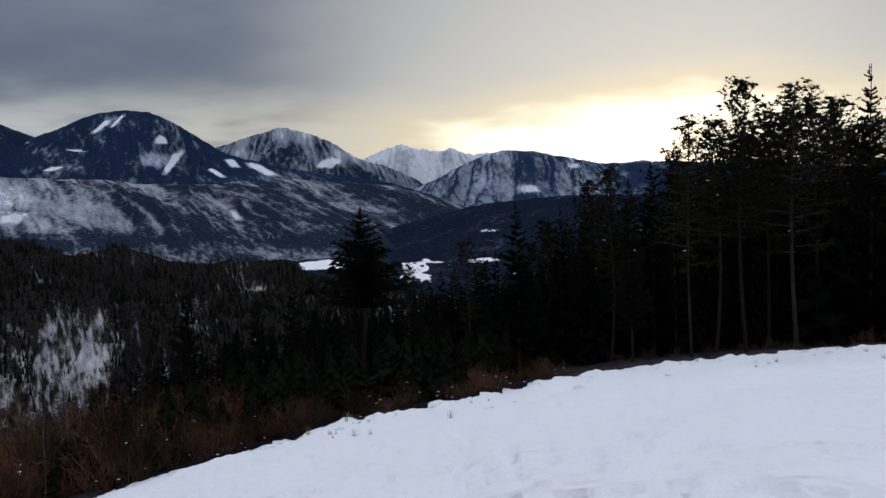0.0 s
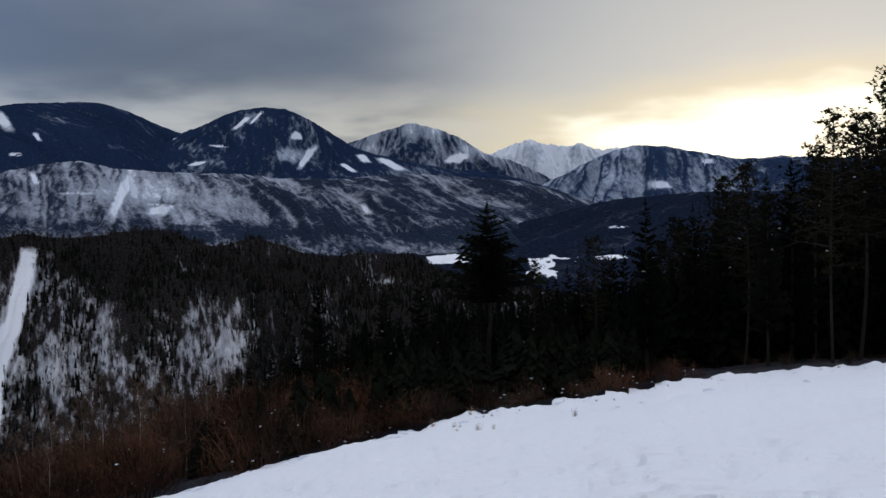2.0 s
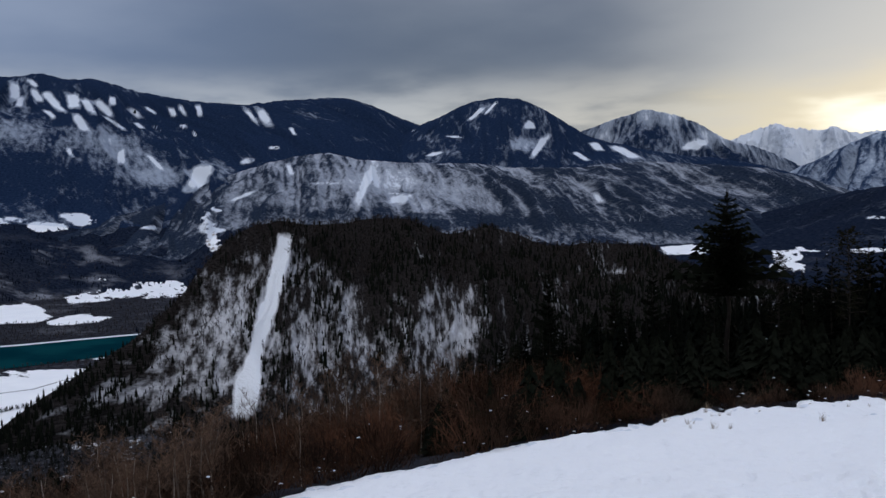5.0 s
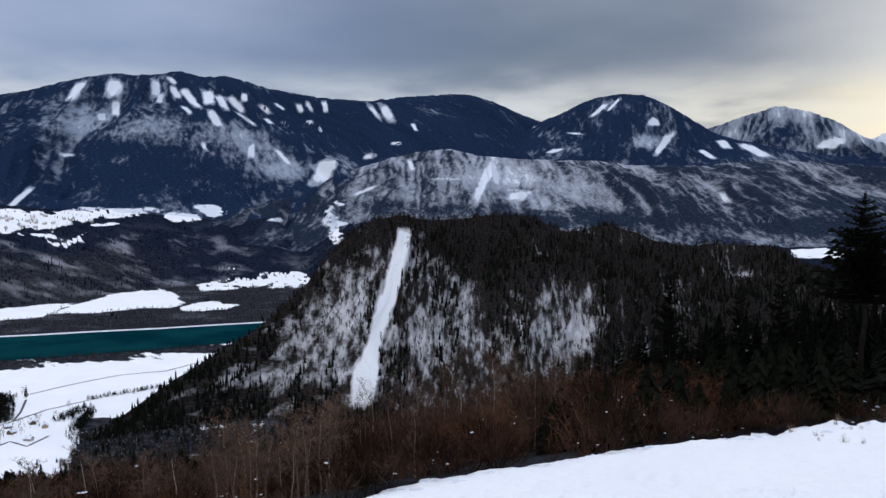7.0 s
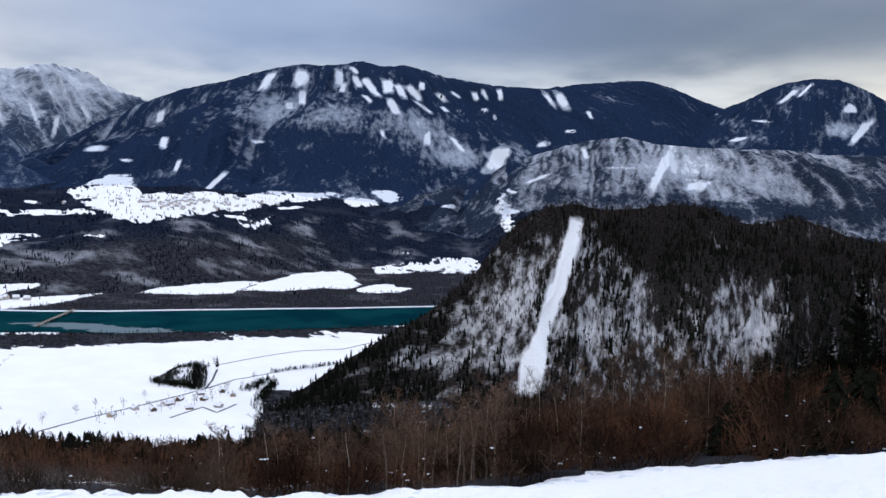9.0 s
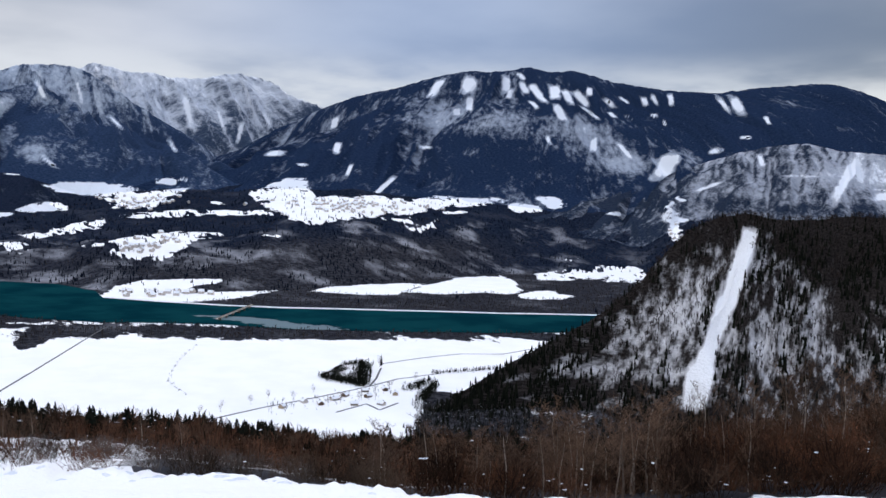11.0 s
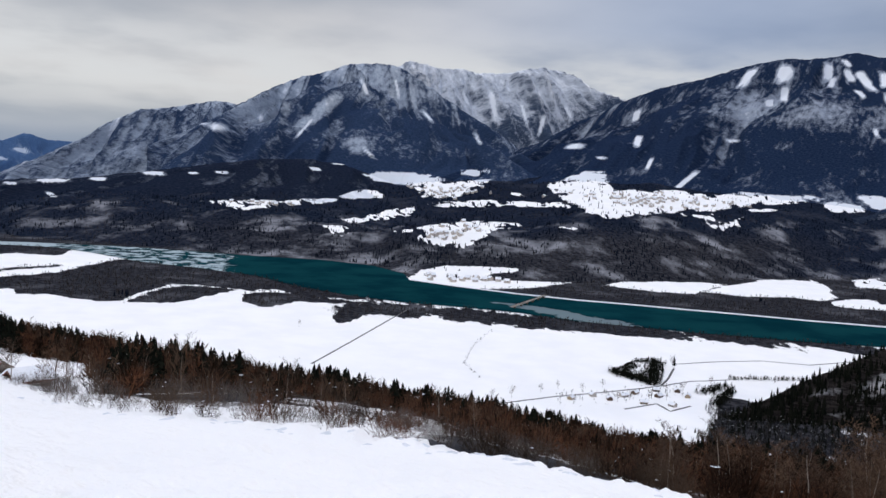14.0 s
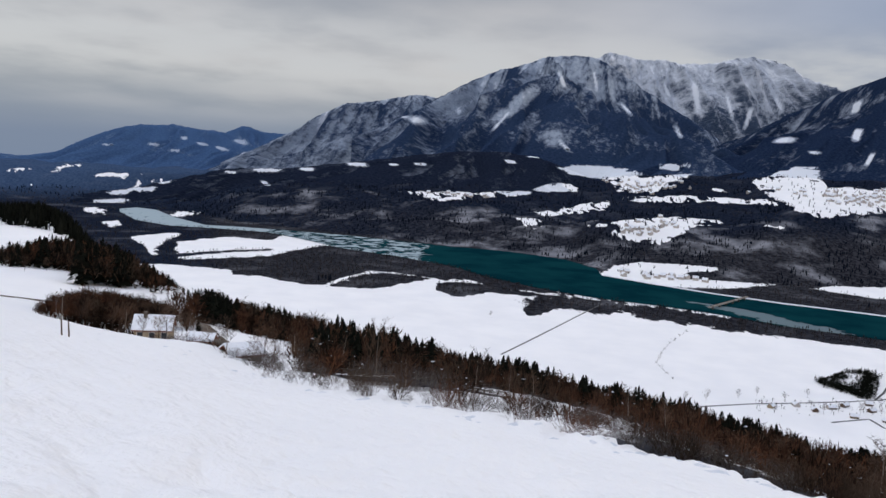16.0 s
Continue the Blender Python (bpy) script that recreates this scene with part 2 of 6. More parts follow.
# ---- meshes from arrays ----
def mesh_of(name, verts, faces, mat, attrs=None, smooth=False):
    """A mesh from arrays of corners and of faces that all have as many corners."""
    verts, faces = np.asarray(verts, np.float32), np.asarray(faces, np.int32)
    me = bpy.data.meshes.new(name)
    k = faces.shape[1]
    me.vertices.add(len(verts))
    me.vertices.foreach_set("co", verts.ravel())
    me.loops.add(faces.size)
    me.loops.foreach_set("vertex_index", faces.ravel())
    me.polygons.add(len(faces))
    me.polygons.foreach_set("loop_start", np.arange(0, faces.size, k, dtype=np.int32))
    me.polygons.foreach_set("use_smooth", np.full(len(faces), smooth))
    me.update(calc_edges=True)
    me.materials.append(mat)
    for key, v in (attrs or {}).items():
        v = np.asarray(v, np.float32)
        a = me.attributes.new(key, "FLOAT_VECTOR" if v.ndim == 2 else "FLOAT", "POINT")
        a.data.foreach_set("vector" if v.ndim == 2 else "value", v.ravel())
    return me


def grid_faces(rows, cols, wrap=False):
    i = np.arange(rows * cols).reshape(rows, cols)
    if wrap:
        i = np.concatenate([i, i[:, :1]], 1)
    return np.stack([i[:-1, :-1], i[:-1, 1:], i[1:, 1:], i[1:, :-1]], -1).reshape(-1, 4)


def part(name, me, parent=None, label=""):
    ob = new(name, me)
    ob.parent = parent
    return tagged(ob, label)


# ---- the lie of the land: heights as angles over the lookout, by bearing ----
DEEP = -198.3  # the valley floor
EDGE_R = [(-30, 58), (-5, 50), (5, 42), (20, 34), (40, 27), (60, 25), (75, 28), (90, 36), (100, 48), (108, 70), (118, 95)]
EDGE_E = [(-40, -6.5), (-22, -7.8), (-13.7, -8.6), (-3.8, -9.9), (1.4, -10.75), (9, -12.45), (19, -14.2), (27.7, -15.9), (36, -17.35), (42, -18.2),
          (50, -18.95), (60, -19.2), (68, -18.4), (75, -17.7), (80.6, -17.4), (88, -16.5), (95, -15.75), (99, -15.2), (102, -14.5), (107, -12.95), (112, -11.9), (117, -10.2), (125, -8.5)]
BACK_R = [(-30, 95), (0, 85), (20, 70), (40, 60), (60, 60), (90, 80), (100, 115), (104, 170), (112, 205), (118, 200)]
BACK_E = [(-30, -7.0), (-10, -8.4), (0, -9.6), (10, -10.6), (20, -12.6), (30, -14.8), (40, -16.9), (50, -18.3), (60, -18.6), (70, -17.0), (80, -15.4),
          (90, -14.4), (97, -14.0), (102, -13.9), (104, -12.8), (105.5, -12.1), (107, -12.6), (110, -12.2), (113, -11.3), (118, -9.7)]
SLOPE_E = [(-30, -10), (0, -12), (20, -14), (35, -17), (50, -17.9), (57, -17.8), (64, -17.2), (71, -16.2), (78, -15.4), (86, -14.6), (93, -13.0),
           (99, -12.1), (103, -10.8), (107, -9.0), (112, -8.5), (118, -8.2)]
FOOT_R = [(-30, 860), (45, 740), (55, 640), (100, 640), (104, 620), (108, 620), (118, 620)]
FOOT_E = [(-30, -13.1), (45, -15.1), (55, -17.35), (100, -17.35), (104, -15.5), (107, -12), (109, -9.5), (111, -7.4), (114, -6.5), (118, -6.2)]
KNOLL_E = [(-30, -11.9), (109, -11.9), (110.5, -9.5), (112, -5.6), (113.4, -4.7), (114.7, -4.5), (118, -4.7)]
BLUFF_FOOT = [(-30, -6.7), (38, -6.2), (45, -4.3), (52, -4.6), (58, -5.2), (62, -5.7), (67, -6.2), (72, -6.6), (79, -6.5), (81, -5.9), (90, -5.55), (97, -5.25), (103, -4.9), (107, -4.2), (110, -3.95), (118, -3.4)]
BLUFF_TOP = [(-30, -4.2), (14, -4.0), (30, -3.5), (45, -1.8), (60, -2.0), (68, -2.1), (72, -3.3), (80, -3.4), (85, -3.0), (90, -2.7), (97, -2.5), (103, -3.5), (107, -3.5), (110, -3.4), (118, -2.9)]
BENCH_E = [(-30, -1.0), (14, -1.2), (30, -0.8), (45, 0.3), (60, 0.4), (66, 0.7), (72, 0.2), (80, -0.4), (90, -0.8), (100, -1.5), (107, -2.2), (112, -2.0), (118, -1.9)]

# banks of the river on the valley floor
BANK_FAR = [(38, -7.0), (47.3, -7.23), (54, -7.45), (61, -7.52), (68, -7.5), (72, -7.37), (76, -7.12), (79.1, -6.86), (79.5, -6.45), (81.6, -6.02), (85, -5.8), (90, -5.7), (96.5, -5.4), (100, -5.3), (103, -5.22), (105, -5.2), (106.9, -4.79), (108, -4.37), (109.2, -4.27), (110.1, -4.4)]
BANK_NEAR = [(38, -8.0), (47.3, -8.33), (54, -8.7), (61, -8.89), (68, -8.83), (72, -8.56), (76, -8.43), (79.3, -8.35), (83, -8.05), (86.6, -7.55), (89, -7.0), (92, -6.68), (96.5, -6.25), (98.7, -5.85), (101, -5.5), (103.7, -5.4), (107.2, -5.33), (109.2, -5.06), (110.1, -4.6)]

TAB_B = np.arange(-40, 125.1, 0.15)
TAB_R = np.concatenate([np.geomspace(0.5, 60, 170)[:-1], np.geomspace(60, 1000, 75)[:-1], np.geomspace(1000, 4900, 150)])


def land_table():
    b = TAB_B
    at = lambda pairs: line(pairs, b, 1.5)
    z = lambda r, e: EYE + r * tand(e)
    re, r2, r4 = at(EDGE_R), at(BACK_R), at(FOOT_R)
    foot = 200 / tand(-line(BLUFF_FOOT, b, 0.8))
    end = np.maximum(3400, foot + 700)
    one = np.ones_like(b)
    knots = [(0 * one, 0 * one), (re, z(re, line(EDGE_E, b, 0.8))), (r2, z(r2, at(BACK_E))), (330 * one, z(330, at(SLOPE_E))), (r4, z(r4, at(FOOT_E))),
             (950 * one, z(950, at(KNOLL_E))), (1300 * one, DEEP * one), (foot, DEEP * one), (foot + 420, z(foot + 420, at(BLUFF_TOP))),
             (end, z(end, at(BENCH_E))), (4950 * one, z(4950, np.maximum(at(BENCH_E) + 0.2, -1.55)))]
    kr, kz = np.array([k[0] for k in knots]), np.array([k[1] for k in knots])
    out = np.empty((len(TAB_R), len(b)))
    for j in range(len(b)):
        out[:, j] = np.interp(TAB_R, kr[:, j], kz[:, j])
    x, y = -np.sin(np.radians(b)) * TAB_R[:, None], np.cos(np.radians(b)) * TAB_R[:, None]
    r = TAB_R[:, None]
    # drifts on the near field, humps on the rough ground behind it, folds in the bluffs
    out += (fbm(x / 9, y / 9, 4, 3) - 0.5) * 0.55 * step(4, 25, r) + (fbm(x / 1.3, y / 1.3, 4, 5) - 0.5) * 0.36 * step(1.5, 6, r) * step(140, 70, r)
    out += (fbm(x / 0.55, y / 0.55, 3, 6) - 0.5) * 0.12 * step(2, 5, r) * step(40, 22, r) + (fbm(x / 3.4, y / 1.9, 3, 8) - 0.5) * 0.26 * step(3, 8, r) * step(60, 30, r)
    out += (fbm(x / 0.8, y / 0.8, 3, 10) - 0.5) * 0.34 * step(2, 5, r) * step(26, 13, r) * step(20, 60, b)
    # old footprints, half filled, where people stood and along a trodden line
    cx, cy = np.floor(x / 0.75), np.floor(y / 0.75)
    px, py = (cx + 0.25 + 0.5 * lattice(cx, cy, 71)) * 0.75, (cy + 0.25 + 0.5 * lattice(cx, cy, 72)) * 0.75
    trod = step(0.44, 0.56, fbm(x / 3.0, y / 3.0, 2, 44)) * step(17, 11, r) * step(16, 2, b) + 0.8 * np.exp(-((y - 14 + 0.25 * x) / 0.7) ** 2) * step(30, 20, b)
    gap = np.hypot(x - px, (y - py) * 1.3)
    out -= 0.42 * np.clip(trod, 0, 1) * (lattice(cx, cy, 73) > 0.35) * step(0.36, 0.18, gap) * step(1.6, 3.0, r) * step(60, 30, r)
    part_way = r / line(EDGE_R, b, 1.5)
    out += (0.30 * np.exp(-((part_way - 0.56) / 0.07) ** 2) - 0.75 * step(0.60, 0.74, part_way) * step(1.0, 0.90, part_way)) * step(14, 0, b)
    rim = np.exp(-((r / line(EDGE_R, b, 1.5) - 0.99) / 0.07) ** 2)
    out += rim * (0.4 + 0.6 * (step(45, 65, b) + step(22, 8, b))) * ((fbm(x / 1.1, y / 1.1, 4, 15) - 0.5) * 0.62 + (fbm(x / 0.4, y / 0.4, 2, 19) - 0.5) * 0.30)
    out += (fbm(x / 30, y / 30, 4, 9) - 0.5) * 3.0 * step(60, 140, r) * step(900, 700, r)
    out += (fbm(x / 110, y / 110, 4, 11) - 0.5) * 40 * step(0, 240, r - foot[None, :])
    return out


LAND = land_table()


def land(b, r):
    """Height of the ground at bearings b and distances r."""
    b, r = np.asarray(b, float), np.asarray(r, float)
    i = np.clip(np.interp(r, TAB_R, np.arange(len(TAB_R))), 0, len(TAB_R) - 1.001)
    j = np.clip((b - TAB_B[0]) / 0.15, 0, len(TAB_B) - 1.001)
    i0, j0 = i.astype(int), j.astype(int)
    u, v = i - i0, j - j0
    return (LAND[i0, j0] * (1 - v) + LAND[i0, j0 + 1] * v) * (1 - u) + (LAND[i0 + 1, j0] * (1 - v) + LAND[i0 + 1, j0 + 1] * v) * u


# outlines of the open fields on the terraces, as corners of bearing and height angle
UPPER_FIELDS = [
    [(70.6, -0.18), (69, 0.64), (68.3, 0.94), (66.9, 0.94), (66.6, 0.23), (65.4, -0.06), (62.9, 0.08), (60.1, -0.11), (58.5, 0.16), (55.5, 0.09), (54.5, -0.22), (57.7, -0.7), (60.7, -1.22), (63.8, -1.6), (66.3, -2.05), (67.8, -1.77), (69.3, -1.02)],
    [(60.7, -1.57), (60, -1.28), (59.3, -1.83), (58.3, -1.41), (58.3, -2.11), (59.1, -2.42), (60.1, -2.07)],
    [(78.8, -1.76), (74.8, -1.31), (71.1, -1.2), (68.5, -1.16), (68.9, -1.51), (72.9, -1.64), (77.2, -2)],
    [(82.6, -0.05), (80.8, 0.16), (78.2, 0.2), (77, -0.25), (74.1, 0.06), (74.3, -0.24), (75.5, -0.83), (76.6, -1.34), (78.7, -1.38), (79.1, -0.66), (80.4, -0.55), (81.7, -0.44)],
    [(83.8, -3.06), (82.5, -2.78), (81, -2.33), (79, -1.88), (79.1, -2.52), (81, -2.99), (83.2, -3.33)]]
MID_FIELDS = [
    [(80.9, -3.84), (79.5, -3.47), (76.9, -2.95), (75, -2.66), (72.5, -2.69), (71.7, -2.87), (73.5, -3.17), (74.4, -3.93), (75.3, -4.54), (76.8, -4.55), (78.7, -4.36), (78.8, -3.69)],
    [(92.9, -2.38), (91.2, -2.19), (87.6, -2.05), (84, -1.64), (84.3, -2.02), (87.6, -2.41), (90.1, -2.82), (91.3, -2.56)],
    [(84, -1.67), (82.6, -1.01), (81.1, -1.15), (81.2, -1.56), (83.3, -1.75)],
    [(85.2, -3.5), (84.3, -3.46), (83.2, -3.55), (83.6, -4.24), (84.3, -4.09)],
    [(53.7, -0.38), (52.7, -0.14), (51.4, -0.26), (51.4, -0.63), (53.2, -0.79)],
    [(51.2, 0.09), (50.4, 0.31), (49.7, 0.02), (50.3, -0.48), (51.1, -0.47)],
    [(76, 0.62), (74.1, 0.65), (74.9, 0.24), (76.2, 0.31)]]
RIVER_FIELDS = [
    [(79.6, -7.04), (78.6, -6.21), (76.7, -5.74), (74.1, -5.66), (71.7, -5.61), (72.2, -5.94), (74, -6.17), (74.5, -6.57), (70.4, -6.41), (68.2, -6.29), (70.7, -6.8), (73.3, -7.12), (76.3, -7.16)],
    [(66.7, -6.36), (65.3, -6.03), (60.4, -5.65), (58.9, -5.66), (59.8, -6.1), (60.7, -6.43), (63.5, -6.5)],
    [(60.2, -6.28), (58.7, -5.68), (56.4, -5.11), (53.8, -4.87), (52.9, -5.28), (52.4, -5.78), (53.1, -6.13), (55, -6.12), (57.3, -6.29)],
    [(51.7, -4.83), (49.9, -4.47), (49, -4.54), (49.2, -5), (51.3, -5.16)],
    [(52.6, -6.28), (51.5, -5.96), (49.8, -5.92), (49.1, -6.04), (50, -6.31), (51.8, -6.39)]]
RIVER_FIELDS += [
    [(52.1, -4.73), (49.5, -4.26), (47.1, -4.43), (46.8, -4.91), (49.8, -4.97)],
    [(48.4, -3.95), (45.1, -3.9), (44.5, -4.41), (44.8, -4.92), (46.9, -5)],
    [(52.8, -6.06), (51.6, -5.8), (50.1, -5.78), (50.1, -6.22), (52.5, -6.3)],
    [(49.9, -3.6), (48.7, -3.53), (48.8, -3.83), (49.8, -3.81)]]
DOWNSTREAM_FIELDS = [
    [(109.6, -6.12), (108, -5.85), (106.6, -5.74), (106.7, -5.99), (108, -6.67), (107.7, -7.17), (108, -7.25), (108.7, -6.69)],
    [(106.9, -6.69), (106.6, -6.28), (105.2, -6.06), (103.3, -5.85), (100.8, -5.99), (99, -6.31), (101, -6.53), (104.2, -6.83), (106.8, -7.07)],
    [(106.8, -7.27), (104.2, -6.93), (101, -6.63), (98.1, -6.49), (99.3, -6.77), (102.2, -7.16), (106.1, -7.42)],
    [(106.3, -8.21), (104.2, -7.75), (103.1, -7.91), (103.4, -8.17), (105.1, -8.42), (106, -8.47)],
    [(107.4, -4.63), (106.4, -4.27), (105.2, -4.29), (105.7, -4.58), (106.9, -4.76)],
    [(112.4, -4.44), (111.5, -4.33), (110.6, -4.6), (111, -4.81), (112.1, -4.75)],
    [(111.2, -5.22), (110.1, -5.03), (110, -5.41), (110.6, -5.63)]]
PLAIN_FIELDS = [
    [(116.8, -2.33), (115.6, -2.17), (114.8, -2.27), (116, -2.47), (116.8, -2.53)],
    [(113.8, -1.98), (112.7, -1.73), (112.6, -1.93), (113.7, -2.13)],
    [(112.8, -2.46), (110, -2.09), (108.5, -2.1), (109.5, -2.35), (111.5, -2.53)],
    [(109.7, -2.67), (108.1, -2.37), (106.9, -2.47), (107.4, -2.71), (109.2, -2.89)],
    [(111.1, -3.45), (109.7, -3.12), (108.1, -2.89), (108.3, -3.2), (110.4, -3.54)],
    [(111.7, -3.93), (109.8, -3.75), (109.9, -4.02), (111.5, -4.06)],
    [(115.8, -3.21), (114.7, -3.07), (114.8, -3.28), (115.8, -3.35)],
    [(114.2, -2.3), (113.5, -2.17), (113.5, -2.31), (114.2, -2.37)],
    [(110.4, -2.44), (109, -2.44), (110.2, -2.6)]]
FLOOR_WOODS = [
    [(104, -6.8), (100.4, -6.77), (97.2, -6.13), (94.5, -6.14), (91, -6.51), (86.7, -7.17), (81.8, -7.97), (85.2, -8.21), (88.5, -7.77), (89.5, -7.98), (90.2, -7.82), (93.4, -7.64), (94.4, -7.63), (97.6, -8.75), (99.4, -8.65), (101.6, -8.27), (102.5, -8.4), (102.5, -8), (105.8, -7.84), (106.4, -7.25)],
    [(93.4, -7.71), (90.2, -7.82), (90.8, -8.05), (94.1, -8.82), (97.3, -8.78), (96.1, -8.39), (94.4, -7.8)],
    [(90.1, -8.21), (89.2, -8.01), (86.6, -8.04), (83.7, -8.3), (81.8, -8.44), (84, -8.61), (86.6, -8.55), (87.3, -8.83), (88.8, -8.98), (89.7, -8.67)],
    [(84.2, -9.46), (83.3, -8.84), (82.2, -8.57), (81.1, -8.75), (82.2, -9.38), (83.6, -9.91)],
    [(103.2, -7.96), (100.8, -7.09), (98, -6.56), (95.8, -6.62), (93.2, -7.24), (90.6, -7.59), (94.2, -7.65), (96.5, -7.88), (98.2, -8.62), (100.7, -8.22), (103.2, -8.31)]]
# smaller fields: bearing, height angle, half width, half height
HAMLETS = [(52.9, -0.40, 1.00, 0.26), (50.9, 0.06, 0.74, 0.30), (55.2, 0.01, 0.9, 0.16), (42.9, 0.53, 0.30, 0.19), (43.0, -1.14, 0.59, 0.97), (43.4, -0.03, 0.22, 0.45), (69.0, -2.80, 0.85, 0.09), (72.1, -0.80, 0.64, 0.12), (61.0, -1.52, 1.0, 0.10), (57.2, -0.9, 0.9, 0.08), (47.5, -0.6, 0.8, 0.08)]
RIGHT = [(12.5, -2.4, 1.6, 0.28), (6.6, -3.0, 1.0, 0.75), (5.0, -2.2, 1.5, 0.3), (12.4, -3.95, 1.5, 0.28), (20.3, -1.78, 0.9, 0.12), (20.8, -2.4, 0.7, 0.1), (15.5, -0.45, 0.8, 0.07), (2.5, -2.2, 1.0, 0.3), (24, -1.2, 1.0, 0.1)]
# woods on the valley floor: bearing, height angle, half width, half height
WOODS = [(80, -8.8, 4.0, 0.48), (74, -8.95, 4.0, 0.48), (69, -9.12, 4.0, 0.38), (64, -9.12, 4.0, 0.34), (58, -9.0, 4.0, 0.3), (52, -8.75, 4.0, 0.26), (84.6, -8.0, 3.2, 0.3), (88, -7.6, 3.0, 0.25)]


def within(outlines, b, e):
    """How far inside the nearest outline a place lies, in degrees of bearing; less than 0 outside."""
    b, e = np.broadcast_arrays(b, e)
    b = b + (fbm(b * 1.6, e * 5.0, 3, 131) - 0.5) * 0.7 + (fbm(b * 6.0, e * 18.0, 2, 137) - 0.5) * 0.35
    e = e + (fbm(b * 1.3, e * 4.0 + 9, 3, 139) - 0.5) * 0.12
    out = np.full(b.shape, -3.0)
    for corners in outlines:
        p = np.array(corners)
        near = (b > p[:, 0].min() - 1) & (b < p[:, 0].max() + 1) & (e > p[:, 1].min() - 0.5) & (e < p[:, 1].max() + 0.5)
        x, y = b[near], e[near] * 2.5
        q = p * (1, 2.5)
        odd, gap = np.zeros(x.shape, bool), np.full(x.shape, 9.0)
        for (x0, y0), (x1, y1) in zip(q, np.roll(q, -1, 0)):
            odd ^= ((y0 > y) != (y1 > y)) & (x < (x1 - x0) * (y - y0) / ((y1 - y0) or 1e-9) + x0)
            t = np.clip(((x - x0) * (x1 - x0) + (y - y0) * (y1 - y0)) / ((x1 - x0) ** 2 + (y1 - y0) ** 2 + 1e-9), 0, 1)
            gap = np.minimum(gap, np.hypot(x - x0 - t * (x1 - x0), y - y0 - t * (y1 - y0)))
        out[near] = np.maximum(out[near], np.where(odd, gap, -gap))
    return out


def blots(patches, b, e):
    """How far inside the nearest of the patches a place lies: 1 in the middle, 0 on the rim, less outside."""
    wide = fbm(b * 0.8, e * 3.5, 3, 131) - 0.5
    thin = fbm(b * 2.6 + 7, e * 9.0, 3, 137) - 0.5
    b, e = b + wide * 1.6 + thin * 0.7, e + (fbm(b * 1.1, e * 2.5 + 9, 3, 139) - 0.5) * 0.28
    out = np.full(np.broadcast(b, e).shape, -3.0)
    for cb, ce, hw, hh in patches:
        out = np.maximum(out, 1 - (np.abs((b - cb) / hw) ** 3 + np.abs((e - ce) / hh) ** 3) ** (1 / 3))
    return out + thin * 0.8


def openness(b, r):
    """1 where snow lies open, 0 in woods."""
    x, y = -np.sin(np.radians(b)) * r, np.cos(np.radians(b)) * r
    e = np.degrees(np.arctan2(land(b, r) - EYE, r))
    rough = (fbm(x / 60, y / 60, 4, 21) - 0.5)
    foot = 200 / tand(-line(BLUFF_FOOT, b, 0.8))
    # hedgerows and tree lines cut the terrace fields into strips
    rows = np.minimum(np.abs(fbm(b * 0.45 + 3, e * 4.5, 3, 145) - 0.5), np.abs(fbm(b * 0.9 + 13, e * 2.2, 3, 147) - 0.5) * 1.3)
    copse = fbm(b * 1.5 + 31, e * 7.0, 3, 149)
    fields = within(UPPER_FIELDS + MID_FIELDS + RIVER_FIELDS + DOWNSTREAM_FIELDS + PLAIN_FIELDS, b, e)
    fields = np.where(e > -5, fields - 0.40 * step(0.034, 0.010, rows) - 0.7 * step(0.60, 0.70, copse), fields)
    bench = 0.42 + np.maximum(2.6 * fields, 1.8 * (blots(HAMLETS + RIGHT, b, e) + rough * 0.6) - 0.1)
    floor = 0.55 - np.maximum(2.6 * within(FLOOR_WOODS, b, e), 1.6 * (blots(WOODS, b, e) + rough * 0.8))
    # past the river and down the valley the land is wooded but for its fields
    far_bank = 200 / tand(-line(BANK_FAR, b))
    k = np.maximum(step(-30, 10, r - far_bank) * step(40, 42, b), step(99, 101, b + rough) * step(-7.9, -7.6, e))
    floor = floor * (1 - k) + bench * k
    out = np.where((r < foot) & (b > 40), floor, bench)
    edge = line(EDGE_R, b, 1.5)
    slope = 0.16 + 1.2 * (fbm(x / 14, y / 14, 4, 33) - 0.5) + 0.40 * step(70, 80, b) * step(120, 80, r)
    left = 1.2 - 1.6 * np.maximum(blots([(110.5, -7.0, 5.5, 0.9), (103.5, -9.8, 2.0, 1.2), (114.0, -4.6, 4.0, 0.85)], b, e) + rough * 0.6, 0)
    k = step(97.5, 101.5, b + rough * 4)
    slope = slope * (1 - k) + left * k
    reach = np.where(b > 101, 960, 420 + 480 * (b + rough * 1.5 + (fbm(x / 14, y / 14, 3, 35) - 0.5) * 1.6 < 59.2))
    out = np.where(r < reach, slope, out)
    return np.where(r < edge * (1.0 + 0.08 * step(70, 80, b) * fbm(x / 5, y / 5, 3, 57)), 1.5, out)


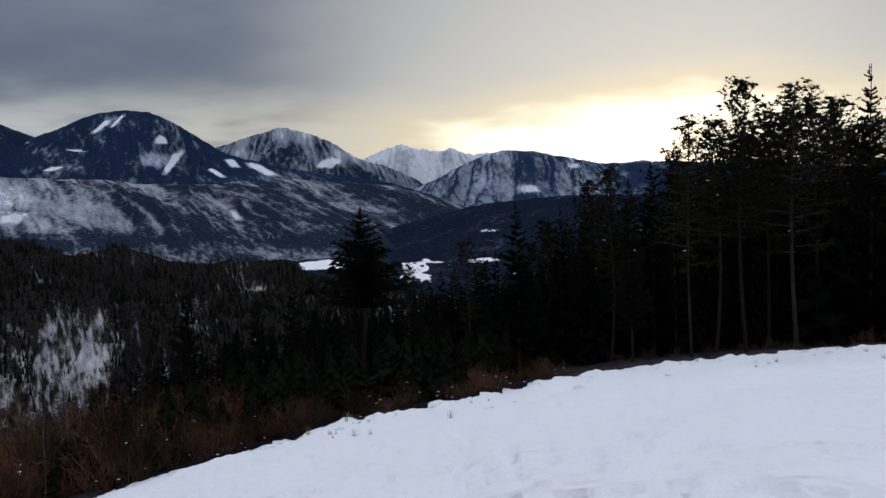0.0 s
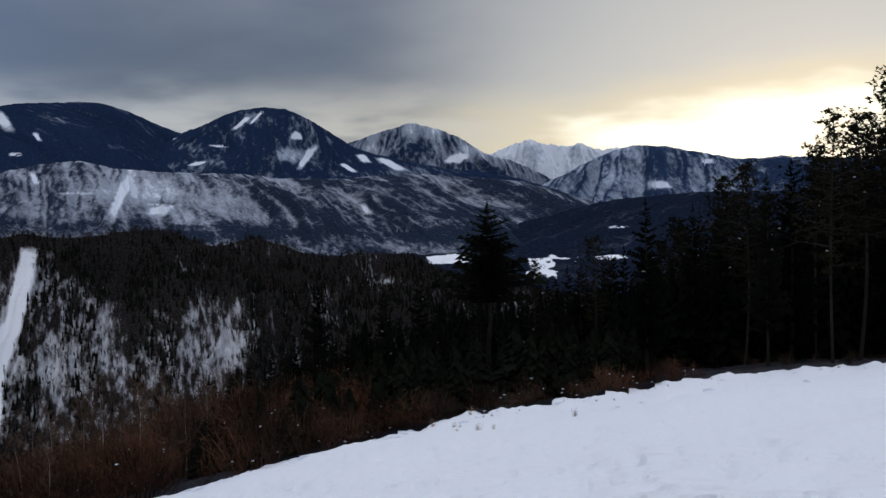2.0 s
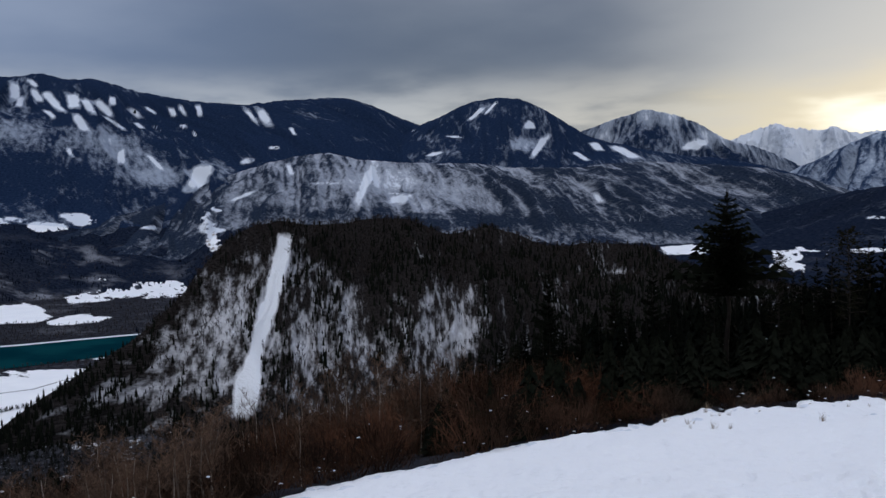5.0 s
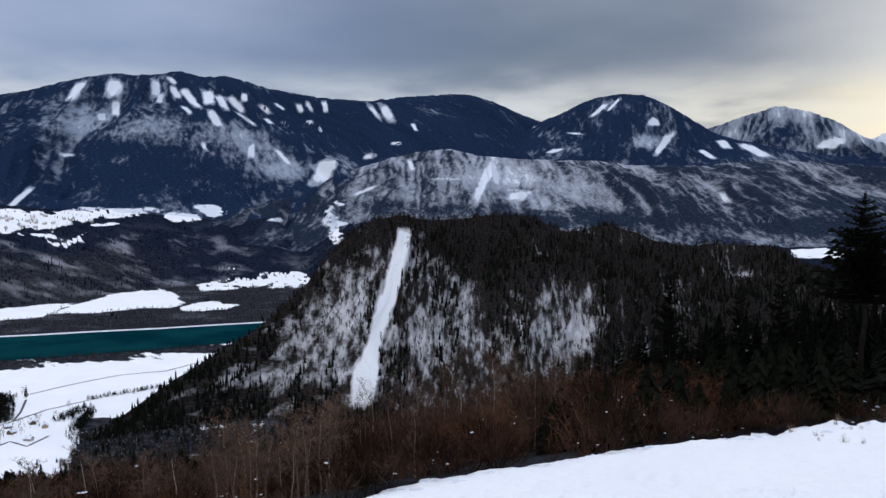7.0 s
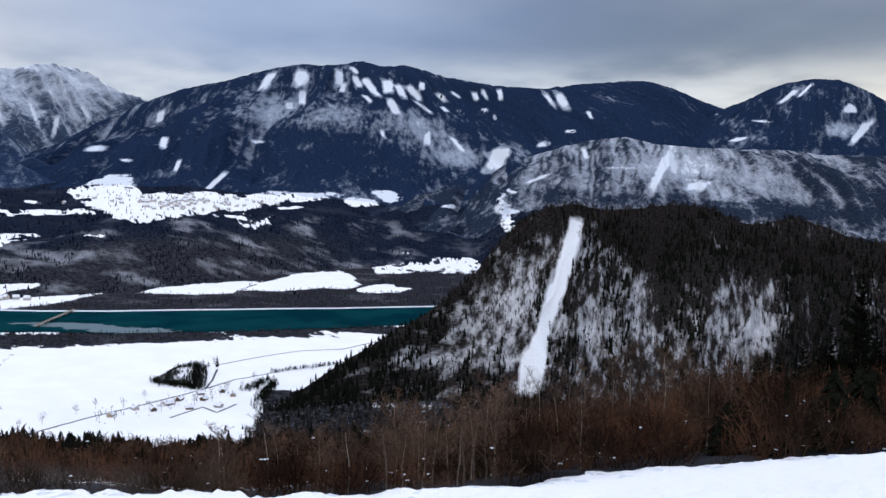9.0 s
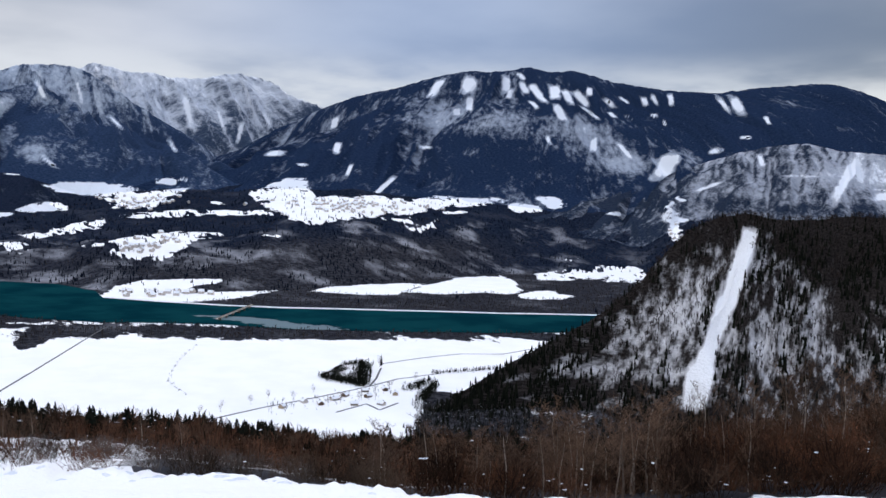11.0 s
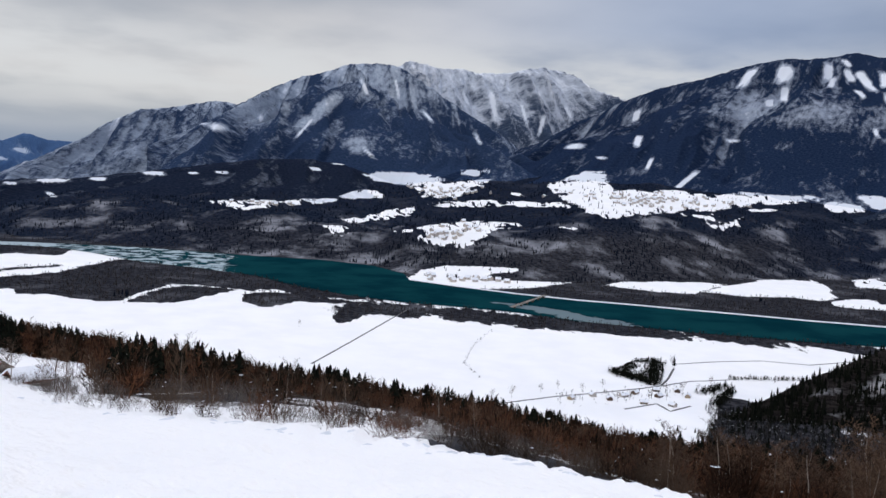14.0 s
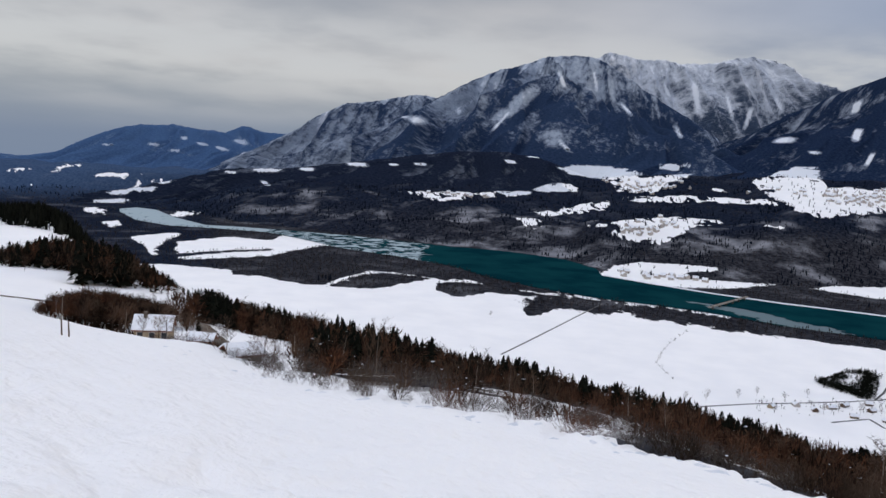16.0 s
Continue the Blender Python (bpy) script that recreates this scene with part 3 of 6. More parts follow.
def build_ground():
    extra = np.arange(130, 320, 5.0)
    b = np.concatenate([TAB_B, extra])
    turn = (extra - 125) / 195
    behind = LAND[:, -1:] * (1 - turn) + LAND[:, :1] * turn
    behind = behind + np.sin(np.pi * turn) * np.minimum(TAB_R[:, None], 500) * 0.32
    z = np.concatenate([LAND, behind], 1)
    x, y = -np.sin(np.radians(b)) * TAB_R[:, None], np.cos(np.radians(b)) * TAB_R[:, None]
    o = openness(np.broadcast_to(TAB_B, LAND.shape), np.broadcast_to(TAB_R[:, None], LAND.shape))
    o = np.concatenate([o, np.where(TAB_R[:, None] < 150, 1.5, 0.2) * np.ones((1, len(extra)))], 1)
    foot = 200 / tand(-line(BLUFF_FOOT, b, 0.8))
    r = TAB_R[:, None] + 0 * b
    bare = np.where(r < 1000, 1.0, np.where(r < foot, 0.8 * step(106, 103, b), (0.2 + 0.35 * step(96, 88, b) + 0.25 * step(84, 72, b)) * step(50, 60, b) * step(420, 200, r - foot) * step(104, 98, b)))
    thin = np.where((r > foot - 30) & (r < foot + 480), 0.75 * step(40, 55, b) * step(106, 99, b), np.where(r < foot, 0.2, 0.06))
    # how much painted haze blue the far plain takes
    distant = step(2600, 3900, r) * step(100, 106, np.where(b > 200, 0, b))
    trodden = 0.9 * step(0.35, 0.6, fbm(x / 2.2, y / 2.2, 3, 44)) * step(14, 9, r) * step(8, -6, np.where(b > 200, b - 360, b))
    verts = np.stack([x, y, z], -1).reshape(-1, 3)
    # close the sheet under the lookout
    faces = grid_faces(len(TAB_R), len(b), True)
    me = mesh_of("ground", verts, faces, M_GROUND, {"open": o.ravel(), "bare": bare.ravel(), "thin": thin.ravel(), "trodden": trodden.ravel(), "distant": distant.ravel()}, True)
    bm = bmesh.new()
    bm.from_mesh(me)
    bm.verts.ensure_lookup_table()
    bm.faces.new([bm.verts[i] for i in range(len(b))])
    bmesh.ops.recalc_face_normals(bm, faces=bm.faces)
    bm.to_mesh(me)
    bm.free()
    tagged(new("ground", me), "snow-covered meadow slope above a wide white valley floor", "ground", kind="structure")


build_ground()


# ---- mountains ----
def one_patch(own, wide, count):
    """Of each clearing keep the largest connected patch; crumbs go back to the wood."""
    for k in range(count):
        left, best = set(np.nonzero(own == k)[0].tolist()), []
        cells = list(left)
        while left:
            heap, patch = [left.pop()], []
            while heap:
                c = heap.pop()
                patch.append(c)
                for d in (c - 1, c + 1, c - wide, c + wide):
                    if d in left:
                        left.remove(d)
                        heap.append(d)
            best = patch if len(patch) > len(best) else best
        own[cells] = -1
        own[best] = k
    return own


def comb(u, s, wide, along, seed):
    """Sharp crests that run down a slope, with rounded hollows between them."""
    return 1 - np.abs(2 * smooth_noise(u / wide, s * along + 0 * u + seed * 0.37, seed) - 1)


def mountain(name, label, crest, far, foot, mat, clear=(), base=0.25, high=0.0, relief=60.0, spacing=150.0, seed=1, rows=100, pale=(), near_fields=True, crisp=1.0, rim=0.0, ribs=0.30, fan=0.9, plumb=False, fine_step=0.1, rugged=1.0):
    """A ridge: its crest as (bearing, height angle), far and foot as distances; its face has spurs and gullies,
    clear lists its snowy clearings as (bearing, height angle, width, length, lean, taper),
    and pale the stretches of thinner or denser wood as (bearing, height angle, half width, half height, amount)."""
    b0, b1 = crest[0][0], crest[-1][0]
    b0, b1 = min(b0, b1), max(b0, b1)
    b = np.arange(b0, b1 + fine_step / 2, fine_step)
    top = line(crest, b, 0.22)
    jag = (fbm(b * 1.7, b * 0 + seed, 5, seed) - 0.5) * 0.26 + (fbm(b * 7.0, b * 0 + seed, 3, seed + 4) - 0.5) * 0.10 * rugged
    rc = line(far, b, 1.0) if isinstance(far, list) else np.full_like(b, far)
    rf = line(foot, b, 1.0) if isinstance(foot, list) else np.full_like(b, foot)
    zc, zf = EYE + rc * tand(top + jag * 0.6), land(b, rf) - 6.0
    s = np.concatenate([[-0.35, -0.12], np.linspace(0, 1, rows)])[:, None]
    sf = np.clip(s, 0, 1)
    r = rc + (rf - rc) * s
    u = np.radians(b) * rc
    # spurs and gullies spread downhill from the summit
    top_u = u[np.argmax(top)]
    u = (u - top_u) / (1 + fan * sf) + top_u
    fall = 1 - (0.75 * sf + 0.25 * sf ** 2)
    z = zf + (zc - zf) * fall
    z = np.where(s < 0, zc + (s * 1.1) * (zc - zf + 60), z)
    # spurs on three scales, each bent by the larger one
    sway = (fbm(u / (spacing * 2.2), s * 2.0 + 0 * u, 3, seed + 5) - 0.5) * spacing * 1.1
    spur = comb(u + sway, s, spacing * 1.15, 1.1, seed + 2)
    side = comb(u + sway * 1.4 + spur * spacing * 0.35, s, spacing * 0.46, 2.3, seed + 12)
    rill = comb(u + sway * 1.4 - side * spacing * 0.2, s, spacing * 0.19, 4.5, seed + 22)
    shape = 0.55 * spur + 0.30 * side + 0.15 * rill
    env = step(0.0, 0.16, sf) * step(1.0, 0.82, sf)
    z = z + env * (shape - 0.72) * relief * 2.4
    # no spur rises over the crest behind it
    z = np.where(s > 0, np.minimum(z, EYE + r * tand(top + jag * 0.6 - 0.35 * sf)), z)
    x, y = -np.sin(np.radians(b)) * r, np.cos(np.radians(b)) * r
    e = np.degrees(np.arctan2(z - EYE, r))
    size = (zc - zf) + 1
    density = (line(base, b, 1.0) if isinstance(base, list) else base) + high * (z - zf) / size + 0 * s
    # snow stays in the hollows; one flank per spur is whitened to look lit
    flank_way = np.gradient(shape, axis=1) / (np.radians(fine_step) * rc) * spacing
    lit_flank = np.tanh(flank_way * 0.9)
    hollow = (1 - side) ** 3 + 0.7 * (1 - rill) ** 2 - 0.3
    density = density + ribs * (0.55 * lit_flank + 0.75 * hollow + 0.5 * (0.5 - spur)) * step(1.0, 0.6, sf) + rim * step(0.2, 0.02, sf)
    density = density + (fbm(u / (spacing * 0.5), z / (spacing * 0.4), 4, seed + 41) - 0.5) * 0.35
    for cb, ce, hw, hh, much, *lean in pale:
        off = b - cb - (lean[0] * (e - ce) if lean else 0.0) + (fbm(u / 90, z / 90, 3, seed + 51) - 0.5) * hw
        density = density + much * step(1.0, 0.15, np.hypot(off / hw, (e - ce) / hh))
    wob = (fbm(u / 16 + 0 * s, z / 26, 4, seed + 8) - 0.5)
    owner, cuts = np.full(z.shape, -1), 0
    for cb, ce, wd, ln, lean, *taper in clear:
        t = (e - ce) / ln
        side = np.abs(b - cb - lean * t) / (wd / 2 * (np.clip(1 - 1.7 * taper[0] * t, 0.06, 2) if taper else 1.0))
        inside = 0.97 - (side ** 6 + (np.abs(t) * 2) ** 6) ** (1 / 6) + wob * 0.55
        density = np.maximum(density, np.where(inside > -0.25, 0.62 + 3.4 * crisp * inside, -1))
        owner = np.where(inside > 0, cuts, owner)
        cuts += 1
    glade = np.maximum(blots(HAMLETS, b, e), 3.0 * within(UPPER_FIELDS + MID_FIELDS + PLAIN_FIELDS, b, e)) + wob * 0.3 - 0.8 * step(0.54, 0.66, fbm(b * 1.5 + 31, e * 7.0, 3, 149))
    density = np.where(glade > -0.3, np.maximum(density, 0.75 + 4.0 * glade), density) if near_fields else density
    run = -np.radians(e) * rc.mean() * 1.2 if plumb else -z * 1.2 + (rc - r) * 0.6
    face = np.stack([u, run, 0 * z], -1)
    verts, faces = np.stack([x, y, z], -1).reshape(-1, 3), grid_faces(len(s), len(b))
    white, flank, own = density.ravel(), face.reshape(-1, 3), one_patch(owner.ravel()[faces].min(1), len(b) - 1, cuts)

    def piece(nm, f):
        used, back = np.unique(f, return_inverse=True)
        return mesh_of(nm, verts[used], back.reshape(f.shape), mat, {"whiteness": white[used], "flank": flank[used]}, True)
    ob = tagged(new(name, piece(name, faces[own < 0])), label, "mountain", "mountains round the valley")
    for k in range(cuts):
        if (own == k).sum() > 3:
            part("clearing", piece("clearing", faces[own == k]), ob, "snow-white clearing in the forest")
    return ob, (b, sf[:, 0], x, y, z, density)


# clearings on the long ridge
LONG_CUTS = [
    (58.6, 7.12, 0.62, 1.32, -0.70), (56.5, 7.36, 1.06, 1.14, -0.14), (54.1, 7.52, 0.62, 1.16, 0.00), (53.8, 6.92, 0.42, 0.68, -0.22), (53.1, 8.04, 0.39, 0.47, 0.42), (52.9, 7.32, 0.48, 0.83, 0.46), (52.0, 6.97, 0.62, 1.16, 0.84), (50.9, 7.07, 0.77, 0.94, 0.19),
    (50.1, 6.79, 0.54, 0.99, 0.57), (50.5, 5.76, 0.67, 1.25, 0.75), (49.2, 6.70, 0.62, 1.02, 0.95), (48.6, 5.83, 0.31, 0.93, 1.33), (52.2, 6.26, 0.39, 0.51, 0.56), (48.7, 7.18, 0.42, 0.49, 0.04), (47.4, 6.47, 0.54, 0.66, 0.67), (46.5, 6.67, 0.27, 0.48, 0.67),
    (47.2, 5.72, 0.35, 0.37, 0.42), (46.1, 5.58, 0.15, 0.26, 0.57), (45.2, 6.56, 0.42, 0.58, 0.23)]
LONG_CUTS_MORE = [
    (44.6, 6.71, 0.31, 0.67, 0.39), (43.6, 6.68, 0.39, 0.77, 0.20), (40.4, 6.44, 0.31, 1.14, 0.97), (39.6, 6.40, 0.69, 1.24, 0.68), (37.8, 5.50, 0.31, 0.55, 0.33), (43.9, 5.22, 0.15, 0.30, 0.38), (44.6, 5.74, 0.42, 0.17, 0.19), (43.7, 2.57, 1.35, 1.85, -0.84),
    (46.3, 3.48, 0.35, 1.05, 0.96), (48.3, 3.82, 0.48, 1.06, 0.01), (56.4, 6.18, 0.48, 1.03, -0.09), (51.2, 4.04, 0.35, 0.67, 0.28), (57.2, 5.66, 0.58, 0.57, -0.00), (59.2, 3.29, 0.96, 0.16, -0.00), (39.0, 4.44, 0.69, 0.16, 0.00), (40.7, 3.56, 0.77, 0.31, -0.19)]
LONG_CUTS_LOW = [
    (64.9, 3.00, 0.50, 0.80, -0.20), (67.1, 1.84, 0.8, 0.19, -0.00), (65.1, 4.62, 0.45, 0.80, -0.16), (61.8, 0.66, 0.45, 1.26, -1.32), (68.8, 2.50, 1.2, 0.42, -0.5), (64.1, 1.61, 0.30, 0.81, -0.32), (59.1, 3.29, 0.82, 0.16, -0.00)]
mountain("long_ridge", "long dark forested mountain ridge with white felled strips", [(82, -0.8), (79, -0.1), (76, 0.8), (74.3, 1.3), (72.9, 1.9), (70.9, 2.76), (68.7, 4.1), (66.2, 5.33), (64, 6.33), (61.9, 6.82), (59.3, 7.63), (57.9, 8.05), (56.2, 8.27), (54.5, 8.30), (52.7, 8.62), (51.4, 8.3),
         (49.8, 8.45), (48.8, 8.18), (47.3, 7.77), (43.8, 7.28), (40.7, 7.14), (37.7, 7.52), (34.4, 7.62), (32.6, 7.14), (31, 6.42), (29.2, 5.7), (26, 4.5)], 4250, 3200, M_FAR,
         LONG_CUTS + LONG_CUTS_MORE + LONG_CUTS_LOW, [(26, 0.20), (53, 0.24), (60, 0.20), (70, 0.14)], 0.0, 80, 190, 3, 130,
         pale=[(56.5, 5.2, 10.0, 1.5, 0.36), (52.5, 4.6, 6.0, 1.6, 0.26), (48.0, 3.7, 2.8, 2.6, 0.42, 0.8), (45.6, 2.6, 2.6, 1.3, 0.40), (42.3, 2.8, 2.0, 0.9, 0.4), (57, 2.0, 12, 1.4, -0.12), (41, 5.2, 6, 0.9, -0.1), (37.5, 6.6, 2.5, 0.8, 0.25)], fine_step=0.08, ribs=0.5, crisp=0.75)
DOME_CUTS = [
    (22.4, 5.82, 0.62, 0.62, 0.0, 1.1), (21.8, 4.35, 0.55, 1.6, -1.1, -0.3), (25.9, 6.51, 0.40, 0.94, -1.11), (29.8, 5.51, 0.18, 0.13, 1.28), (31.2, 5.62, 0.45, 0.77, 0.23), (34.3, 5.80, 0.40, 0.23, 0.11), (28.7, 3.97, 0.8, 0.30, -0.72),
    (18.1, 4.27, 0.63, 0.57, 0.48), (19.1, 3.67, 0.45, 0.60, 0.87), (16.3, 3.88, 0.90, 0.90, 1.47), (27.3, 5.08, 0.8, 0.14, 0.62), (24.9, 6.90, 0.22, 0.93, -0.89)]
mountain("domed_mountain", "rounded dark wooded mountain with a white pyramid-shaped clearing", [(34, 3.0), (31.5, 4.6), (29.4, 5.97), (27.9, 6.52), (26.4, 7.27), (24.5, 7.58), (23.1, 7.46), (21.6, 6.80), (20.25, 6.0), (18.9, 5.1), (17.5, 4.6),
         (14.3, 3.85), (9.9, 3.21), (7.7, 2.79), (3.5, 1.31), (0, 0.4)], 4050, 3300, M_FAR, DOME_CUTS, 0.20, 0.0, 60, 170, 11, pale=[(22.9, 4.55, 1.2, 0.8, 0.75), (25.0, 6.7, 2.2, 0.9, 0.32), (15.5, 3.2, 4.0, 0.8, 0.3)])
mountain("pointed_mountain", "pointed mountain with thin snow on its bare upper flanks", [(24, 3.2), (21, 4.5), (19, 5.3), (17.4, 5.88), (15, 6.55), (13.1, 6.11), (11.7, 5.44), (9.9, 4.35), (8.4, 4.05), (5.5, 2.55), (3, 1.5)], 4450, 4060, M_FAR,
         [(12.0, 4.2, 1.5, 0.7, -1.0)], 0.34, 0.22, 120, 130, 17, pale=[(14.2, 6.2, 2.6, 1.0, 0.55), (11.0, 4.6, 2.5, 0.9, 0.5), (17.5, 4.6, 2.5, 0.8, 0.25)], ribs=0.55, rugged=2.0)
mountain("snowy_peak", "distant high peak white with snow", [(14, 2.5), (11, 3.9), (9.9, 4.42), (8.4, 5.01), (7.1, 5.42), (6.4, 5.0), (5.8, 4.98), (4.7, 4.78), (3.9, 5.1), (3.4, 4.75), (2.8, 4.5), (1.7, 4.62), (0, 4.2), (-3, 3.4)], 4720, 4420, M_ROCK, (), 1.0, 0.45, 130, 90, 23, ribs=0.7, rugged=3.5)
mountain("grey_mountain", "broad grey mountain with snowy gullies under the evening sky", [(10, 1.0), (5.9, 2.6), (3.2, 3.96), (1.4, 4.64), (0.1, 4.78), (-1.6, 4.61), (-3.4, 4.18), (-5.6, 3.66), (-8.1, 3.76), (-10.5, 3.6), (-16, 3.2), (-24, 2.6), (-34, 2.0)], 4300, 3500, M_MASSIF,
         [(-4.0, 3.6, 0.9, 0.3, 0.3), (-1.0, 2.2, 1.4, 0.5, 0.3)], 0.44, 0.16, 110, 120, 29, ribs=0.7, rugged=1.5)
FRONT_CUTS = [
    (33.2, 2.0, 0.8, 3.3, -1.6), (31.0, 1.06, 1.7, 0.75, -0.5, -0.3), (31.2, 1.42, 1.8, 0.08, 0.3), (35.6, 2.14, 2.2, 0.08, 0.0), (40.9, 1.4, 0.5, 0.8, -1.9), (15.6, -0.49, 0.22, 0.20, 1.08), (38.0, 3.0, 0.4, 0.9, 0.4), (18.0, 0.95, 0.5, 0.8, 0.6)]
mountain("front_ridge", "lower ridge of bare winter wood with snow between the trees", [(52, -0.5), (48.7, 0.45), (47.2, 0.7), (45, 1.62), (42.1, 2.6), (39.5, 3.42), (37.7, 3.9), (35.5, 4.1), (33.6, 3.66), (31.8, 3.52), (29.9, 3.4), (26.5, 3.36), (23.5, 3.05),
         (19.5, 3.0), (15.1, 3.3), (11.4, 3.0), (7.7, 2.61), (5.5, 1.99), (3.5, 1.31), (0, 0.2), (-4, -0.8)], 3500, 2900, M_FRONT, FRONT_CUTS,
         [(-4, 0.2), (8, 0.32), (16, 0.44), (23, 0.46), (27, 0.55), (33, 0.66), (38, 0.62), (42, 0.46), (46, 0.24)], 0.10, 52, 105, 31, crisp=0.6,
         pale=[(31, 2.4, 9, 1.3, 0.26), (26.5, 1.8, 4, 1.6, 0.12), (37, 0.2, 8, 0.9, -0.36), (26, -0.5, 10, 0.9, -0.4), (13, -0.8, 8, 1.0, -0.3), (20, 1.8, 5, 1.0, 0.25), (10, 1.6, 6, 0.9, 0.2)], ribs=0.6, fan=0.5)
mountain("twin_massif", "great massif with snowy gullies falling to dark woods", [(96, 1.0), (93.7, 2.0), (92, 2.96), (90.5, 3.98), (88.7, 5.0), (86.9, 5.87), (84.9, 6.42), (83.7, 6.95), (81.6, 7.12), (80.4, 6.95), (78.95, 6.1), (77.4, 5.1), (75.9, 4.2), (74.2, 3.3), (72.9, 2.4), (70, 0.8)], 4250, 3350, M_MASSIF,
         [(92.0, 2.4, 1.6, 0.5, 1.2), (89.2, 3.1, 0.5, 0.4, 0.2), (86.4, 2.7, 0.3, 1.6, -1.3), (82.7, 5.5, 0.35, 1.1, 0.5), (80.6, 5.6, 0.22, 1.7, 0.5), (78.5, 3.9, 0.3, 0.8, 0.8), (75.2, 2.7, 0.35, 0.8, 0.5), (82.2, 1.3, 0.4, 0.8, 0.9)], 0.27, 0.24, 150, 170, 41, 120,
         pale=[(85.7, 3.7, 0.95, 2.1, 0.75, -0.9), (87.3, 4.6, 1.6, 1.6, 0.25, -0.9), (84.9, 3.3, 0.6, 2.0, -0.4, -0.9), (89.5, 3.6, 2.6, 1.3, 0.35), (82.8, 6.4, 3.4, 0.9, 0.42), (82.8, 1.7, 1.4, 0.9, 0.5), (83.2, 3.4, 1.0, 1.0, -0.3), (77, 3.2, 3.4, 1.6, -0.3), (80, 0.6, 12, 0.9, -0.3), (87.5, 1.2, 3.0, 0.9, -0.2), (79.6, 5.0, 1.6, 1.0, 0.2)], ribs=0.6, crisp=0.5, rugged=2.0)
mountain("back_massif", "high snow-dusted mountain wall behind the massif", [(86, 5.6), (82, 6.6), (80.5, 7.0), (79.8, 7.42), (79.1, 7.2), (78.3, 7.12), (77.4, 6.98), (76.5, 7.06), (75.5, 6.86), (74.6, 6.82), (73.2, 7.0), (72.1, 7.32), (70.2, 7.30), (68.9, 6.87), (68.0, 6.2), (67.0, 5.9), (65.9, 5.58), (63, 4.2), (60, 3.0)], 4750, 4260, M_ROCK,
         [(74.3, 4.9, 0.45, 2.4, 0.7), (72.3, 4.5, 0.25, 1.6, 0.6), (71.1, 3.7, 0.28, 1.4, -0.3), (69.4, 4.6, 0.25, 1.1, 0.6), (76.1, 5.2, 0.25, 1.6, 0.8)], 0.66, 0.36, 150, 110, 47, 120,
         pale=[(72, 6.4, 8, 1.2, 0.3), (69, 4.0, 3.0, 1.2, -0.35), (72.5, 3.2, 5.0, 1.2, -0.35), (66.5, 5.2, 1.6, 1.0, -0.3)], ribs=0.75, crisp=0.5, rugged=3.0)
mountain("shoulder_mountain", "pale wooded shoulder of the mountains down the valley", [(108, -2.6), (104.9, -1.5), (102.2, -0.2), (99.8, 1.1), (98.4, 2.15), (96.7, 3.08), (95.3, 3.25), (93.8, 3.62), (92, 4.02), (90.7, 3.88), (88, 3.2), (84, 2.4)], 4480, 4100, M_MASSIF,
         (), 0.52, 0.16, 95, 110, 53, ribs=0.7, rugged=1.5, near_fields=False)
mountain("blue_mountain", "far haze-blue mountain low over the plain", [(120, -1.45), (115.6, -1.42), (113.8, -1.15), (112.3, -0.25), (110.7, 0.46), (109.4, 0.85), (107.4, 1.0), (105.7, 0.85), (104, 0.72), (102.9, 1.24), (101.5, 0.9), (98, 0.9), (94, 0.5)], 4780, 4350, M_BLUE,
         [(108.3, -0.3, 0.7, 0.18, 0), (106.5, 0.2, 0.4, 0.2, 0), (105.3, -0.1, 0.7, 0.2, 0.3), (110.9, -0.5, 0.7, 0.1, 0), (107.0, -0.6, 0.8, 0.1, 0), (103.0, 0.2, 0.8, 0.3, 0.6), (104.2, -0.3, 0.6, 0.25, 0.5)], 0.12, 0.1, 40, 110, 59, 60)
mountain("terrace_hill", "long dark spruce hill above the river bend", [(113, -3.6), (109.6, -3.1), (107.3, -2.5), (103.9, -1.55), (100.4, -1.35), (96.8, -0.75), (93.1, -0.15), (89.5, 0.5), (85.8, 0.72), (83.6, 0.45), (82, -0.1), (80.2, -0.7), (78, -1.4)], 3250, 2700, M_DARKHILL,
         [(98.0, -0.66, 1.7, 0.22, 0), (98.8, -1.26, 1.0, 0.24, 0), (95.6, -0.74, 1.6, 0.26, 0.1), (101.3, -1.46, 2.2, 0.26, 0.1), (103.6, -1.75, 0.8, 0.16, 0), (91.5, -0.45, 1.0, 0.18, 0.1), (93.2, -0.6, 0.7, 0.14, 0), (85.6, 0.1, 0.8, 0.25, 0.3), (101.3, -2.4, 0.4, 0.5, 0.6), (98.2, -2.5, 0.5, 0.4, 0.4), (84, 0.5, 1.2, 0.10, 0)], 0.16, 0.0, 34, 120, 61, 70, ribs=0.5)
mountain("side_valley_hill", "dark wooded hill closing the side valley", [(13, -2.2), (10, -0.5), (8.5, -0.15), (5.5, 0.5), (2.9, 1.15), (0.3, 1.46), (-3.3, 1.7), (-6.9, 1.6), (-14, 1.8), (-24, 1.4), (-34, 1.0)], 3150, 2750, M_DARKHILL,
         [(1.6, -0.45, 1.4, 0.12, 0.1)], 0.12, 0.0, 30, 120, 67, 60)
